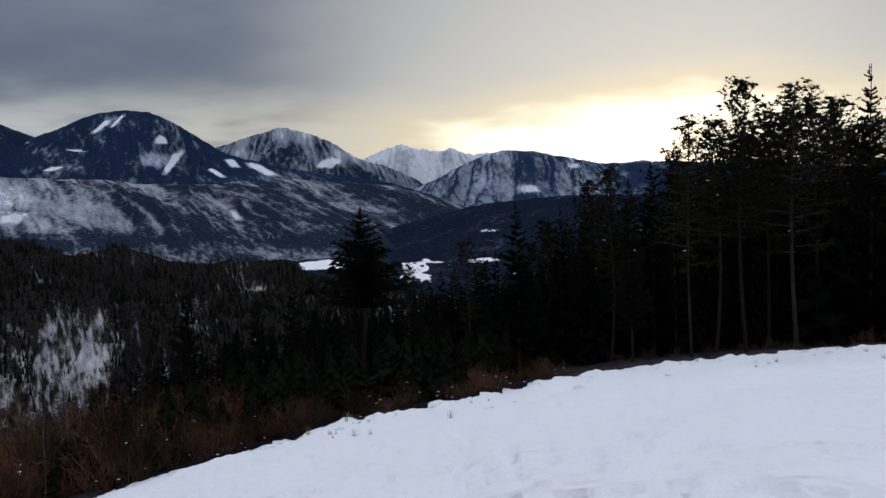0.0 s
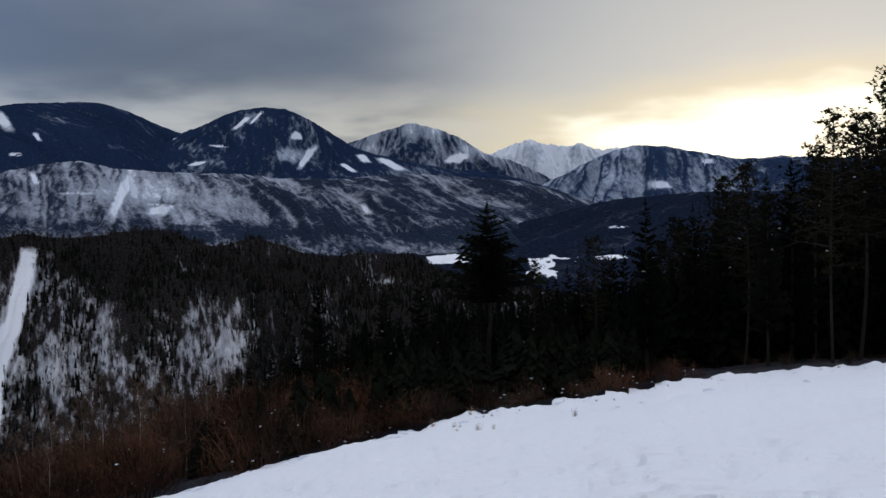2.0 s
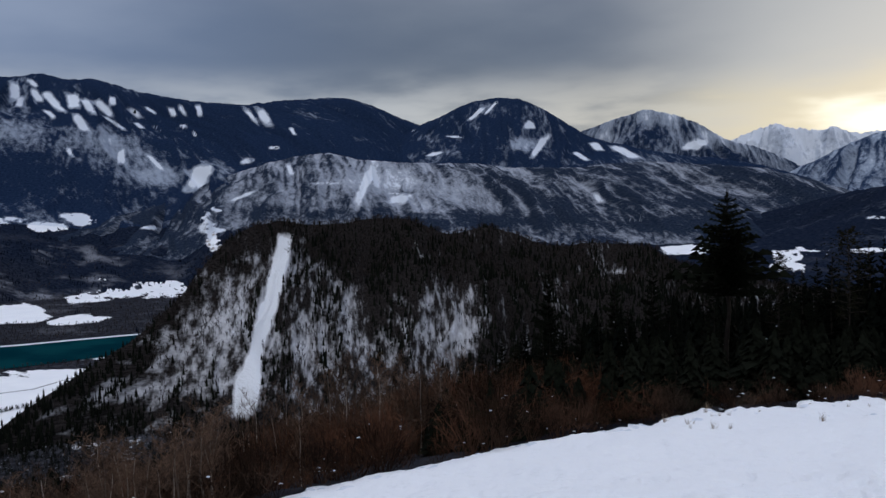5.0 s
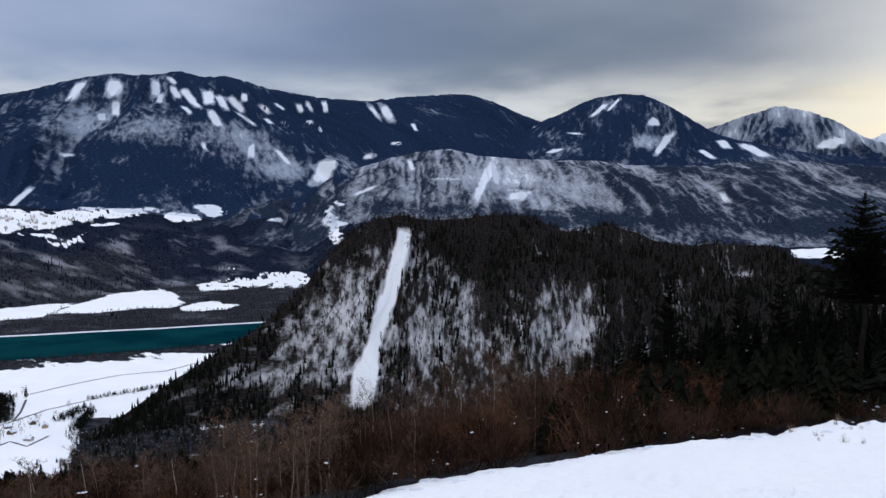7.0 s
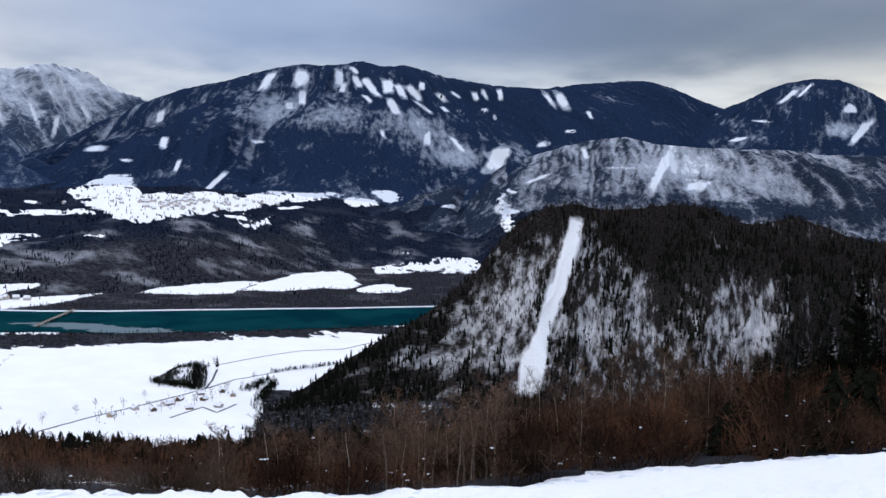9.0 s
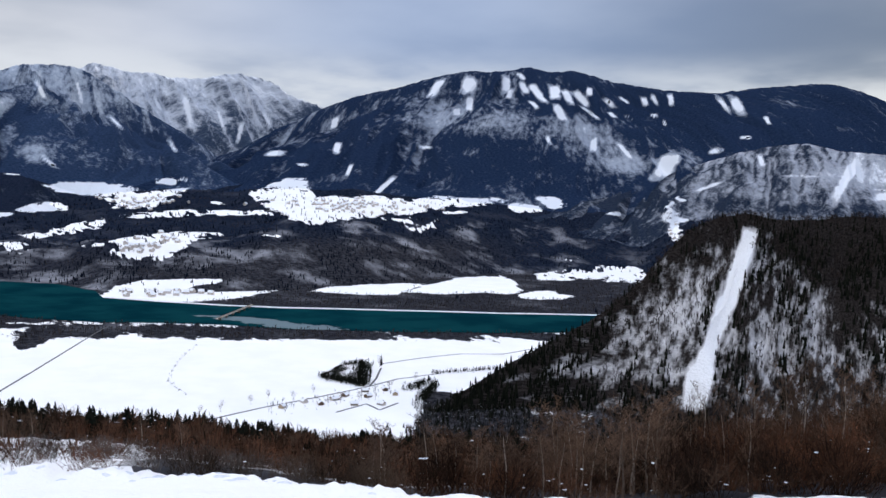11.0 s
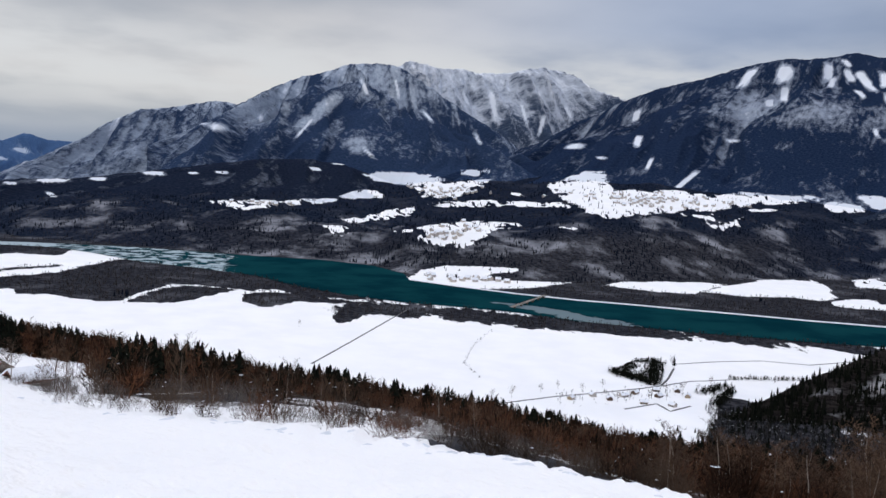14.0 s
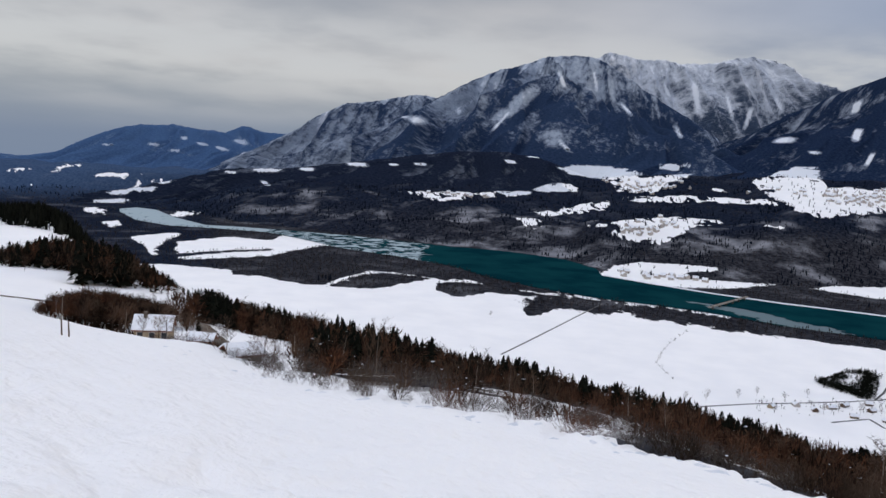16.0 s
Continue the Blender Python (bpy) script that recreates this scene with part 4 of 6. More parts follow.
HILL = mountain("clearcut_hill", "steep wooded hill with one long white felled strip down its face", [(61, -15.0), (59, -14.3), (55.9, -12.4), (53.4, -10.8), (50.5, -9.05), (47.6, -7.3), (45, -5.0), (43.5, -3.0), (42, -1.35), (40.2, -0.5), (38.7, -0.25), (36.9, -0.55), (34.7, -0.5),
         (32.9, -0.15), (30.7, -0.2), (29.3, -0.7), (28, -1.25), (26.8, -1.2), (25.3, -0.65), (23.7, -1.2), (21.7, -2.0), (20.1, -2.1), (18.8, -1.9), (15, -2.1), (13, -3.2), (6, -4.6), (-6, -6.0)],
         [(-6, 1250), (15, 1200), (28, 1150), (40, 1090), (45, 1020), (50, 940), (55, 860), (61, 775)], [(-6, 800), (30, 745), (50, 735), (61, 745)], M_HILL,
         [(38.6, -2.4, 1.0, 2.6, -0.35), (39.3, -4.9, 1.25, 3.4, -0.8), (40.3, -8.2, 1.2, 4.0, -1.0), (41.0, -11.2, 1.7, 3.4, -0.4), (39.8, -6.6, 1.1, 3.0, -0.6), (38.9, -3.4, 1.0, 2.4, -0.5), (40.7, -9.8, 1.25, 2.6, -0.5)], 0.40, 0.0, 30, 62, 71, 130,
         pale=[(43.5, -5.5, 4.5, 5.5, 0.24), (36.5, -8.0, 3.0, 4.0, 0.20), (27.0, -8.0, 2.6, 3.6, 0.55), (24, -8, 7.5, 8.0, -0.34), (32.5, -2.8, 6.0, 3.4, -0.55), (52, -13.6, 9.0, 2.4, -0.55), (45, -13.0, 8.0, 2.8, -0.4), (24, -3.5, 6.0, 2.4, -0.4), (15, -6, 8, 5, -0.45), (22.0, -3.9, 0.8, 0.3, 0.7), (16.8, -3.8, 0.8, 0.25, 0.7), (29.3, -2.7, 0.6, 0.3, 0.4), (32.5, -6.0, 1.6, 4.0, -0.2)], near_fields=False, rim=-0.5, ribs=0.5, fan=0.15, plumb=True)


# ---- river ----
def river_material():
    m, n = material("green_river_water")
    at = n.make("ShaderNodeTexCoord").outputs["Object"]
    broad, fine = n.noise(at, 0.012, 4.0), n.noise(at, 0.35, 3.0)
    ice = n.read("ice")
    f = n.math("ADD", ice, n.math("MULTIPLY", n.math("SUBTRACT", n.noise(at, 0.03, 6.0, 0.65), 0.5), 1.4))
    f = n.math("MULTIPLY", n.span(f, 0.5, 0.62), n.read("thick"))
    water = n.mix(n.span(broad, 0.35, 0.65), (0.0015, 0.022, 0.031, 1), (0.004, 0.038, 0.046, 1))
    n.make("ShaderNodeOutputMaterial", {0: n.make("ShaderNodeBsdfPrincipled", {"Base Color": n.mix(f, water, (0.34, 0.42, 0.46, 1)), "Roughness": n.span(f, 0, 1, 0.35, 0.6),
           "Specular IOR Level": 0.0, "Normal": n.make("ShaderNodeBump", {"Height": fine, "Distance": 0.15, "Strength": 0.3}).outputs[0]}).outputs[0]})
    return m


def build_river():
    b = np.arange(38, 110.15, 0.15)
    far, near = 200 / tand(-line(BANK_FAR, b)), 200 / tand(-line(BANK_NEAR, b))
    t = np.linspace(0, 1, 9)[:, None]
    r = near + (np.maximum(far, near + 2) - near) * t
    x, y = -np.sin(np.radians(b)) * r, np.cos(np.radians(b)) * r
    ice = step(88.5, 91.5, b) * 0.55 + 0.9 * np.exp(-((b - 70 - (t - 0.3) * 14) / 3.5) ** 2) * (t < 0.45) + 0 * t
    ice = np.where(b > 101, 0.75, ice)
    me = mesh_of("river", np.stack([x, y, np.full_like(x, DEEP + 0.8)], -1).reshape(-1, 3), grid_faces(len(t), len(b)), river_material(), {"ice": ice.ravel(), "thick": (np.where(b > 80, 1.0, 0.38) + 0 * t).ravel()})
    tagged(new("river", me), "wide green river partly covered with thin ice", "river", kind="structure")
    # the snow-topped dam along its far bank
    b = np.arange(40, 79.2, 0.25)
    base = 200 / tand(-line(BANK_FAR, b))
    prof = [(-1, -1.0), (3, 2.2), (6, 2.2), (14, -1.0)]
    v = np.stack([np.stack([-np.sin(np.radians(b)) * (base + d), np.cos(np.radians(b)) * (base + d), np.full_like(b, DEEP + h)], -1) for d, h in prof])
    me = mesh_of("river_dam", v.reshape(-1, 3), grid_faces(4, len(b)), M_SNOWY)
    tagged(new("river_dam", me), "low snow-covered embankment along the river", "embankment", kind="structure")


M_SNOWY = plain("settled_snow", (0.72, 0.76, 0.82), (0.84, 0.86, 0.9), 0.3, 0.75, 0.03)
build_river()


# ---- gathering triangles ----
class Soup:
    """Triangles and quads gathered for one mesh."""

    def __init__(self):
        self.v, self.f = [], []

    def tri(self, a, b, c):
        k = len(self.v)
        self.v += [a, b, c]
        self.f.append((k, k + 1, k + 2))

    def blade(self, a, b, width, side):
        """A thin three-sided spike from a to b."""
        a, b = Vector(a), Vector(b)
        s = Vector(side).normalized() * width
        t = (b - a).cross(s)
        t = t.normalized() * width if t.length > 1e-6 else Vector((0, 0, width))
        k = len(self.v)
        self.v += [a + s, a - s * 0.6 + t * 0.8, a - s * 0.6 - t * 0.8, b]
        self.f += [(k, k + 1, k + 3), (k + 1, k + 2, k + 3), (k + 2, k, k + 3)]

    def tube(self, pts, radii, sides=6):
        k0 = len(self.v)
        for p, r in zip(pts, radii):
            for i in range(sides):
                a = 2 * math.pi * i / sides
                self.v.append(Vector(p) + Vector((math.cos(a) * r, math.sin(a) * r, 0)))
        for j in range(len(pts) - 1):
            for i in range(sides):
                a, b = k0 + j * sides + i, k0 + j * sides + (i + 1) % sides
                self.f += [(a, b, b + sides), (a, b + sides, a + sides)]

    def mesh(self, name, mat):
        return mesh_of(name, np.array([tuple(p) for p in self.v]), np.array(self.f), mat)


def dome_bush(seed, limbs=30, twigs=2, thick=1.0):
    """A leafless bush with a rounded head: limbs fan out from the stems and fork near their tips."""
    g = np.random.default_rng(seed)
    s = Soup()
    rx, ry = 0.34 + 0.12 * g.random(), 0.34 + 0.12 * g.random()

    def sliver(a, b, w):
        side = Vector((g.normal(), g.normal(), g.normal() * 0.3)).normalized() * w * thick
        s.tri(a - side, a + side, b)
    for _ in range(max(3, limbs // 7)):
        a = g.random() * 6.28
        sliver(Vector((g.normal() * 0.05, g.normal() * 0.05, 0)), Vector((rx * 0.6 * math.cos(a), ry * 0.6 * math.sin(a), 0.45 + 0.4 * g.random())), 0.010)
    for _ in range(limbs):
        a, c = g.random() * 6.28, 1 - 1.35 * g.random()
        k, q = 0.55 + 0.47 * g.random() ** 0.6, math.sqrt(max(0, 1 - c * c))
        tip = Vector((rx * math.cos(a) * q * k, ry * math.sin(a) * q * k, 0.50 + 0.48 * c * k))
        root = tip * (0.50 + 0.25 * g.random()) + Vector((g.normal() * 0.04, g.normal() * 0.04, 0.06 * g.random()))
        sliver(root, tip, 0.008)
        for _ in range(twigs):
            p = root.lerp(tip, 0.1 + 0.85 * g.random())
            sliver(p, p + Vector((g.normal() * 0.085, g.normal() * 0.085, 0.02 + 0.07 * g.random())), 0.0065)
    return np.array([tuple(p) for p in s.v]), np.array(s.f)


# ---- far trees, too many to count: one object a wood ----
def spike_shape(sides=5):
    """A small spruce: two skirts of branches over each other and a stem."""
    v, f = [], []
    for lo, hi, wide in ((0.08, 0.72, 0.17), (0.42, 1.0, 0.115)):
        k = len(v)
        v += [(wide * math.cos(a), wide * math.sin(a), lo + 0.03 * (i % 2)) for i, a in enumerate(np.arange(sides) * 2 * math.pi / sides + lo)]
        v.append((0, 0, hi))
        f += [(k + i, k + (i + 1) % sides, k + sides) for i in range(sides)]
    return np.array(v), np.array(f)


def bare_shape(seed=0):
    """A small leafless tree: a stem that forks into thin upright limbs."""
    g = np.random.default_rng(seed)
    v, f = [], []

    def sliver(a, b, w):
        k = len(v)
        side = np.array([w, 0, 0]) if g.random() < 0.5 else np.array([0, w, 0])
        v.extend([a - side, a + side, b])
        f.append((k, k + 1, k + 2))
    sliver(np.array([0, 0, 0.0]), np.array([0, 0, 0.95]), 0.025)
    for i in range(11):
        a, h = g.random() * 6.28, 0.2 + 0.45 * g.random()
        out, rise = 0.10 + 0.16 * g.random(), 0.22 + 0.25 * g.random()
        sliver(np.array([0, 0, h]), np.array([math.cos(a) * out, math.sin(a) * out, min(h + rise, 1.0)]), 0.03)
    return np.array(v), np.array(f)


def scatter(name, label, category, shapes, points, heights, mat):
    """One joined object of many small trees on the given points."""
    verts, faces, base = [], [], 0
    for k, (sv, sf) in enumerate(shapes):
        p, h = points[k::len(shapes)], heights[k::len(shapes)]
        if not len(p):
            continue
        turn = rng.random(len(p)) * 6.28
        wide = h * (0.8 + 0.5 * rng.random(len(p)))
        c, s = np.cos(turn), np.sin(turn)
        x = (sv[None, :, 0] * c[:, None] - sv[None, :, 1] * s[:, None]) * wide[:, None]
        y = (sv[None, :, 0] * s[:, None] + sv[None, :, 1] * c[:, None]) * wide[:, None]
        z = sv[None, :, 2] * h[:, None]
        verts.append((np.stack([x, y, z], -1) + p[:, None, :]).reshape(-1, 3))
        faces.append((sf[None] + (np.arange(len(p)) * len(sv))[:, None, None]).reshape(-1, 3) + base)
        base += len(p) * len(sv)
    me = mesh_of(name, np.concatenate(verts), np.concatenate(faces), mat)
    return tagged(new(name, me), label, category, kind="stuff")


def on_land(b, r, sink=0.3):
    return np.stack([-np.sin(np.radians(b)) * r, np.cos(np.radians(b)) * r, land(b, r) - sink], -1)


SPIKES, BARES = [spike_shape(5), spike_shape(4)], [bare_shape(s) for s in range(4)]


def hill_wood():
    b, s, x, y, z, density = HILL[1]
    n = 13000
    j, i = rng.integers(0, len(b) - 1, n), rng.integers(2, len(s) - 1, n)
    dense = density[i, j]
    streak = fbm(b[j] * 1.3, s[i] * 2.0, 4, 77)
    keep = dense < 0.85
    conifer = keep & (streak - 0.55 * (dense - 0.42) + 0.12 * (s[i] > 0.86) + 0.02 * (s[i] < 0.05) + 0.25 * rng.random(n) > 0.70)
    bare = keep & ~conifer & (rng.random(n) < 0.62) & (s[i] > 0.05)
    p = np.stack([x[i, j], y[i, j], z[i, j] - 0.5], -1)
    p[:, :2] += rng.normal(0, 1.2, (n, 2))
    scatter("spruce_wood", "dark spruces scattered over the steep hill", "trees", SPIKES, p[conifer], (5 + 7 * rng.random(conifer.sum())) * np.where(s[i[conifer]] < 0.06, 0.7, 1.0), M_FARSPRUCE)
    scatter("bare_wood", "grey leafless trees on the snowy hillside", "trees", BARES, p[bare], 6 + 5 * rng.random(bare.sum()), M_FARTWIG)

    n = 4200
    j = rng.integers(0, len(b) - 1, n)
    i = 2 + (rng.random(n) ** 1.6 * 0.30 * (len(s) - 3)).astype(int)
    p = np.stack([x[i, j], y[i, j], z[i, j] - 0.5], -1)
    p[:, :2] += rng.normal(0, 1.5, (n, 2))
    keep = (density[i, j] < 0.75) & (b[j] < 47)
    scatter("crest_wood", "rounded brown bare crowns along the hill's crest", "trees", [dome_bush(k + 300, 16, 2, 3.4) for k in range(4)], p[keep], (4.0 + 5.0 * rng.random(n))[keep], M_CRESTWOOD)


hill_wood()


def valley_woods():
    n = 38000
    b, r = rng.uniform(40, 118, n), np.exp(rng.uniform(math.log(1000), math.log(3400), n))
    o = openness(b, r)
    far, near = 200 / tand(-line(BANK_FAR, b)), 200 / tand(-line(BANK_NEAR, b))
    dry = (r < near - 3) | (r > far + 22) | (b > 110.2)
    keep = dry & (o < 0.38)
    foot = 200 / tand(-line(BLUFF_FOOT, b, 0.8))
    high = r > foot - 20
    lean = fbm(b * 0.9, r / 90, 4, 91)
    lone = dry & high & (o > 0.5) & (rng.random(n) < 0.22) & (lean > 0.40)
    spruce = keep & (np.where(high, lean + 0.03, lean - 0.3) > 0.5) | lone
    p = on_land(b, r)
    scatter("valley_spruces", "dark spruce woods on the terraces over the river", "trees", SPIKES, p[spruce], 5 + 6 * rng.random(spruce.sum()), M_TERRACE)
    bare = keep & ~spruce
    scatter("river_wood", "grey bare wood on the flats along the river", "trees", BARES, p[bare], 5 + 4 * rng.random(bare.sum()), M_FARTWIG)


valley_woods()


# ---- near trees ----
M_SNOWCLUMP = plain("snow_on_branches", (0.6, 0.65, 0.72), (0.78, 0.8, 0.85), 3.0, 0.8, 0.02)


def clump(soup, at, size, g, count=7):
    """A spray of needles: spikes out of one place."""
    for _ in range(count):
        d = Vector((g.normal(), g.normal(), g.normal() * 0.6 + 0.25))
        d = d.normalized() * size * (0.6 + 0.7 * g.random())
        w = Vector((g.normal(), g.normal(), g.normal())).normalized() * size * 0.26
        soup.tri(at + w, at - w, at + d)


def snow_lump(soup, at, size, g):
    ring = [at + Vector((math.cos(a) * size * (0.7 + 0.5 * g.random()), math.sin(a) * size * (0.7 + 0.5 * g.random()), 0)) for a in np.arange(5) * 1.257]
    top = at + Vector((0, 0, size * 0.28))
    for i in range(5):
        soup.tri(ring[i], ring[(i + 1) % 5], top)
        soup.tri(ring[(i + 1) % 5], ring[i], at - Vector((0, 0, size * 0.15)))


def spruce(seed, bare=0.15, wide=0.17, levels=29):
    """A spruce one metre high, to be scaled: trunk, crown of drooping whorls, snow left on a few branches."""
    g = np.random.default_rng(seed)
    trunk, crown, snow = Soup(), Soup(), Soup()
    pts = [(0.004 * g.normal(), 0.004 * g.normal(), t) for t in np.linspace(-0.02, 0.99, 8)]
    trunk.tube(pts, np.linspace(0.0105, 0.0012, 8))
    for i in range(levels):
        t = i / (levels - 1)
        z = bare + (0.965 - bare) * t
        reach = wide * ((1 - t) ** 0.85 + 0.04) * (0.75 + 0.4 * g.random()) * (0.55 + 0.45 * min(1, t * 6))
        for k in range(5):
            a = 2 * math.pi * (k + g.random() * 0.8) / 5 + i * 1.3
            L = reach * (0.65 + 0.5 * g.random())
            out = Vector((math.cos(a), math.sin(a), 0))
            sway = Vector((-math.sin(a), math.cos(a), 0))
            high = z + (0.965 - bare) * (g.random() - 0.5) * 1.3 / levels
            root, prev = Vector((0, 0, high)), Vector((0, 0, high))
            droop = -0.30 + 0.45 * t
            for j in range(1, 5):
                u = j / 4
                p = root + out * L * u + Vector((0, 0, L * (droop * u + 0.28 * u * u)))
                crown.blade(prev, p + out * L * 0.08, L * 0.055 * (1.2 - u) + 0.0022, sway)
                for sgn in (-1, 1):
                    tip = p + sway * sgn * L * 0.28 * (1.15 - u * 0.6) * (0.6 + 0.7 * g.random()) + out * L * 0.14 - Vector((0, 0, L * (0.05 + 0.10 * g.random())))
                    q = p - out * L * 0.1
                    wide_side = Vector((0, 0, 1)) * (L * 0.09 + 0.003) + out * L * 0.08
                    crown.tri(q + wide_side, q - wide_side, tip)
                prev = p
            if g.random() < 0.012 and 0.1 < t < 0.9:
                snow_lump(snow, root + out * L * 0.75 + Vector((0, 0, L * 0.02)), 0.005 + 0.009 * g.random(), g)
    crown.blade((0, 0, 0.95), (0, 0, 1.0), 0.004, (1, 0, 0))
    return trunk.mesh("trunk", M_BARK), crown.mesh("crown", M_NEEDLE), snow.mesh("snow", M_SNOWCLUMP) if snow.f else None


def pine(seed, bare=0.5):
    """A pine one metre high: long bare trunk, rising limbs with tufts, gaps between them."""
    g = np.random.default_rng(seed)
    trunk, crown, snow = Soup(), Soup(), Soup()
    bend = g.normal(0, 0.012, 2)
    spine = [Vector((bend[0] * math.sin(t * 4), bend[1] * math.sin(t * 3), t)) for t in np.linspace(-0.02, 0.97, 9)]
    trunk.tube(spine, np.linspace(0.0088, 0.0025, 9))
    limbs = 40
    for i in range(limbs):
        t = bare + (0.97 - bare) * (i / (limbs - 1)) ** 0.9
        a = i * 2.4 + g.random()
        out = Vector((math.cos(a), math.sin(a), 0))
        u = (t - bare) / (1 - bare)
        L = 0.145 * (0.15 + 1.0 * math.sin(math.pi * (0.36 + 0.6 * u))) * (0.45 + 0.8 * g.random())
        root = Vector((0, 0, t))
        tip = root + out * L + Vector((0, 0, L * (0.10 + 0.35 * u)))
        trunk.blade(root, tip, 0.0036, (0, 0, 1))
        for j in range(9):
            s = 0.25 + 0.75 * j / 8
            p = root.lerp(tip, s) + Vector((g.normal(), g.normal(), g.normal() * 0.6)) * L * 0.20
            trunk.blade(root.lerp(tip, s * 0.85), p, 0.0016, (0, 0, 1))
            clump(crown, p, 0.011 + 0.006 * g.random(), g, 10)
            clump(crown, p + Vector((g.normal(), g.normal(), g.normal() * 0.5)) * 0.016, 0.009 + 0.005 * g.random(), g, 9)
            if g.random() < 0.008:
                snow_lump(snow, p + Vector((0, 0, 0.01)), 0.005 + 0.008 * g.random(), g)
    for _ in range(10):
        clump(crown, Vector((g.normal() * 0.015, g.normal() * 0.015, 0.93 + 0.06 * g.random())), 0.013, g, 6)
    return trunk.mesh("trunk", M_BARK), crown.mesh("crown", M_PINE), snow.mesh("snow", M_SNOWCLUMP) if snow.f else None


def bare_tree(seed, mat_trunk, mat_twig, spread=0.22, limbs=16, lean=0.05):
    """A leafless tree one metre high: bent trunk, forked limbs, a haze of twigs."""
    g = np.random.default_rng(seed)
    trunk, crown = Soup(), Soup()
    lx, ly = g.normal(0, lean, 2)
    at = lambda t: Vector((lx * t * t + 0.01 * math.sin(t * 9 + seed), ly * t * t, t))
    trunk.tube([at(t) for t in np.linspace(-0.02, 0.96, 8)], np.linspace(0.011, 0.0015, 8), 5)
    for i in range(limbs):
        t = 0.25 + 0.68 * i / (limbs - 1)
        a = i * 2.4 + g.random()
        L = spread * (1.15 - 0.8 * t) * (0.6 + 0.7 * g.random()) + 0.03
        root = at(t)
        tip = root + Vector((math.cos(a) * L, math.sin(a) * L, L * (0.9 + 0.8 * g.random())))
        crown.blade(root, tip, 0.0045 * (1.1 - t) + 0.001, (0, 0, 1))
        for j in range(9):
            p = root.lerp(tip, 0.25 + 0.75 * g.random())
            d = Vector((g.normal(), g.normal(), 0.9 + 0.7 * g.random())).normalized() * L * (0.35 + 0.4 * g.random())
            crown.blade(p, p + d, 0.0034, (1, 0, 0))
            for _ in range(2):
                q = p + d * (0.3 + 0.5 * g.random())
                crown.blade(q, q + Vector((g.normal(), g.normal(), 0.8)).normalized() * L * 0.36, 0.0026, (0, 1, 0))
    return trunk.mesh("trunk", mat_trunk), crown.mesh("crown", mat_twig), None


M_BIRCH = plain("pale_birch_bark", (0.14, 0.112, 0.092), (0.37, 0.32, 0.275), 9.0, 0.85, 0.02, 0.2, 0.5)
M_TWIGS = plain("fine_brown_twigs", (0.045, 0.028, 0.020), (0.12, 0.075, 0.05), 1.0, 0.95, 0.01, 0.1, 0.5)


def plant(name, label, category, group, meshes, b, r, height, wide=1.0, turn=None, lean=0.0):
    """A tree on the ground at a bearing and distance: an Empty at its foot with trunk, crown and snow as parts."""
    z = float(land(b, r))
    base = tagged(new(name), label, category, group)
    base.location = place(b, r, z - 0.05)
    base.rotation_euler = (0, radians(lean), rng.random() * 6.28 if turn is None else turn)
    base.scale = (height * wide, height * wide, height)
    for me, nm in zip(meshes, ("trunk", "crown", "snow")):
        if me:
            tagged(part(nm, me, base, "snow lying on the branches" if nm == "snow" else ""), kind="stuff" if nm == "snow" else "")
    return base


def top_height(b, r, e):
    """How high a tree at a bearing and distance must be for its tip to stand at the height angle e."""
    return EYE + r * math.tan(radians(e)) - float(land(b, r))


SPRUCES = [spruce(101, 0.12), spruce(102, 0.2, 0.15), spruce(103, 0.08, 0.2), spruce(104, 0.50, 0.17, 26)]
PINES = [pine(201, 0.5), pine(202, 0.42), pine(203, 0.55), pine(204, 0.36)]
# the trees that stand out: bearing, distance, height angle of the tip, kind, which, width
MARKED = [(10.1, 72, 1.55, "s", 3, 1.55), (-0.1, 66, 1.6, "s", 1, 1.1), (-21.5, 72, 8.9, "s", 2, 0.85), (-19.7, 78, 7.0, "p", 0, 1.1), (-17.3, 74, 8.2, "p", 3, 1.1), (-14.4, 70, 8.7, "p", 1, 0.95), (-11.1, 72, 6.6, "p", 3, 0.85),
          (-6.1, 78, 3.6, "p", 1, 0.9), (-4.8, 74, 2.8, "p", 0, 0.8), (-8.8, 66, 4.0, "s", 0, 1.0), (-18.4, 70, 7.2, "p", 2, 1.1), (-7.4, 72, 3.0, "s", 1, 0.8), (-24.0, 72, 8.0, "p", 1, 1.1), (-27, 74, 8.5, "s", 0, 1.0),
          (-3.0, 70, 1.2, "s", 2, 0.7), (17.0, 84, -3.3, "s", 1, 0.9), (14.6, 80, -2.6, "s", 0, 0.8), (3.2, 74, -0.9, "p", 1, 0.8), (7.0, 78, -2.4, "p", 3, 0.8), (21.3, 92, -2.9, "s", 2, 0.8), (27.9, 62, -9.3, "s", 1, 1.0), (24.3, 64, -7.6, "s", 0, 1.0), (22.8, 70, -7.0, "s", 2, 0.9), (-15.7, 64, 6.6, "p", 2, 1.0), (-12.6, 66, 6.3, "p", 0, 1.0), (-10.2, 70, 4.5, "p", 2, 0.9)]
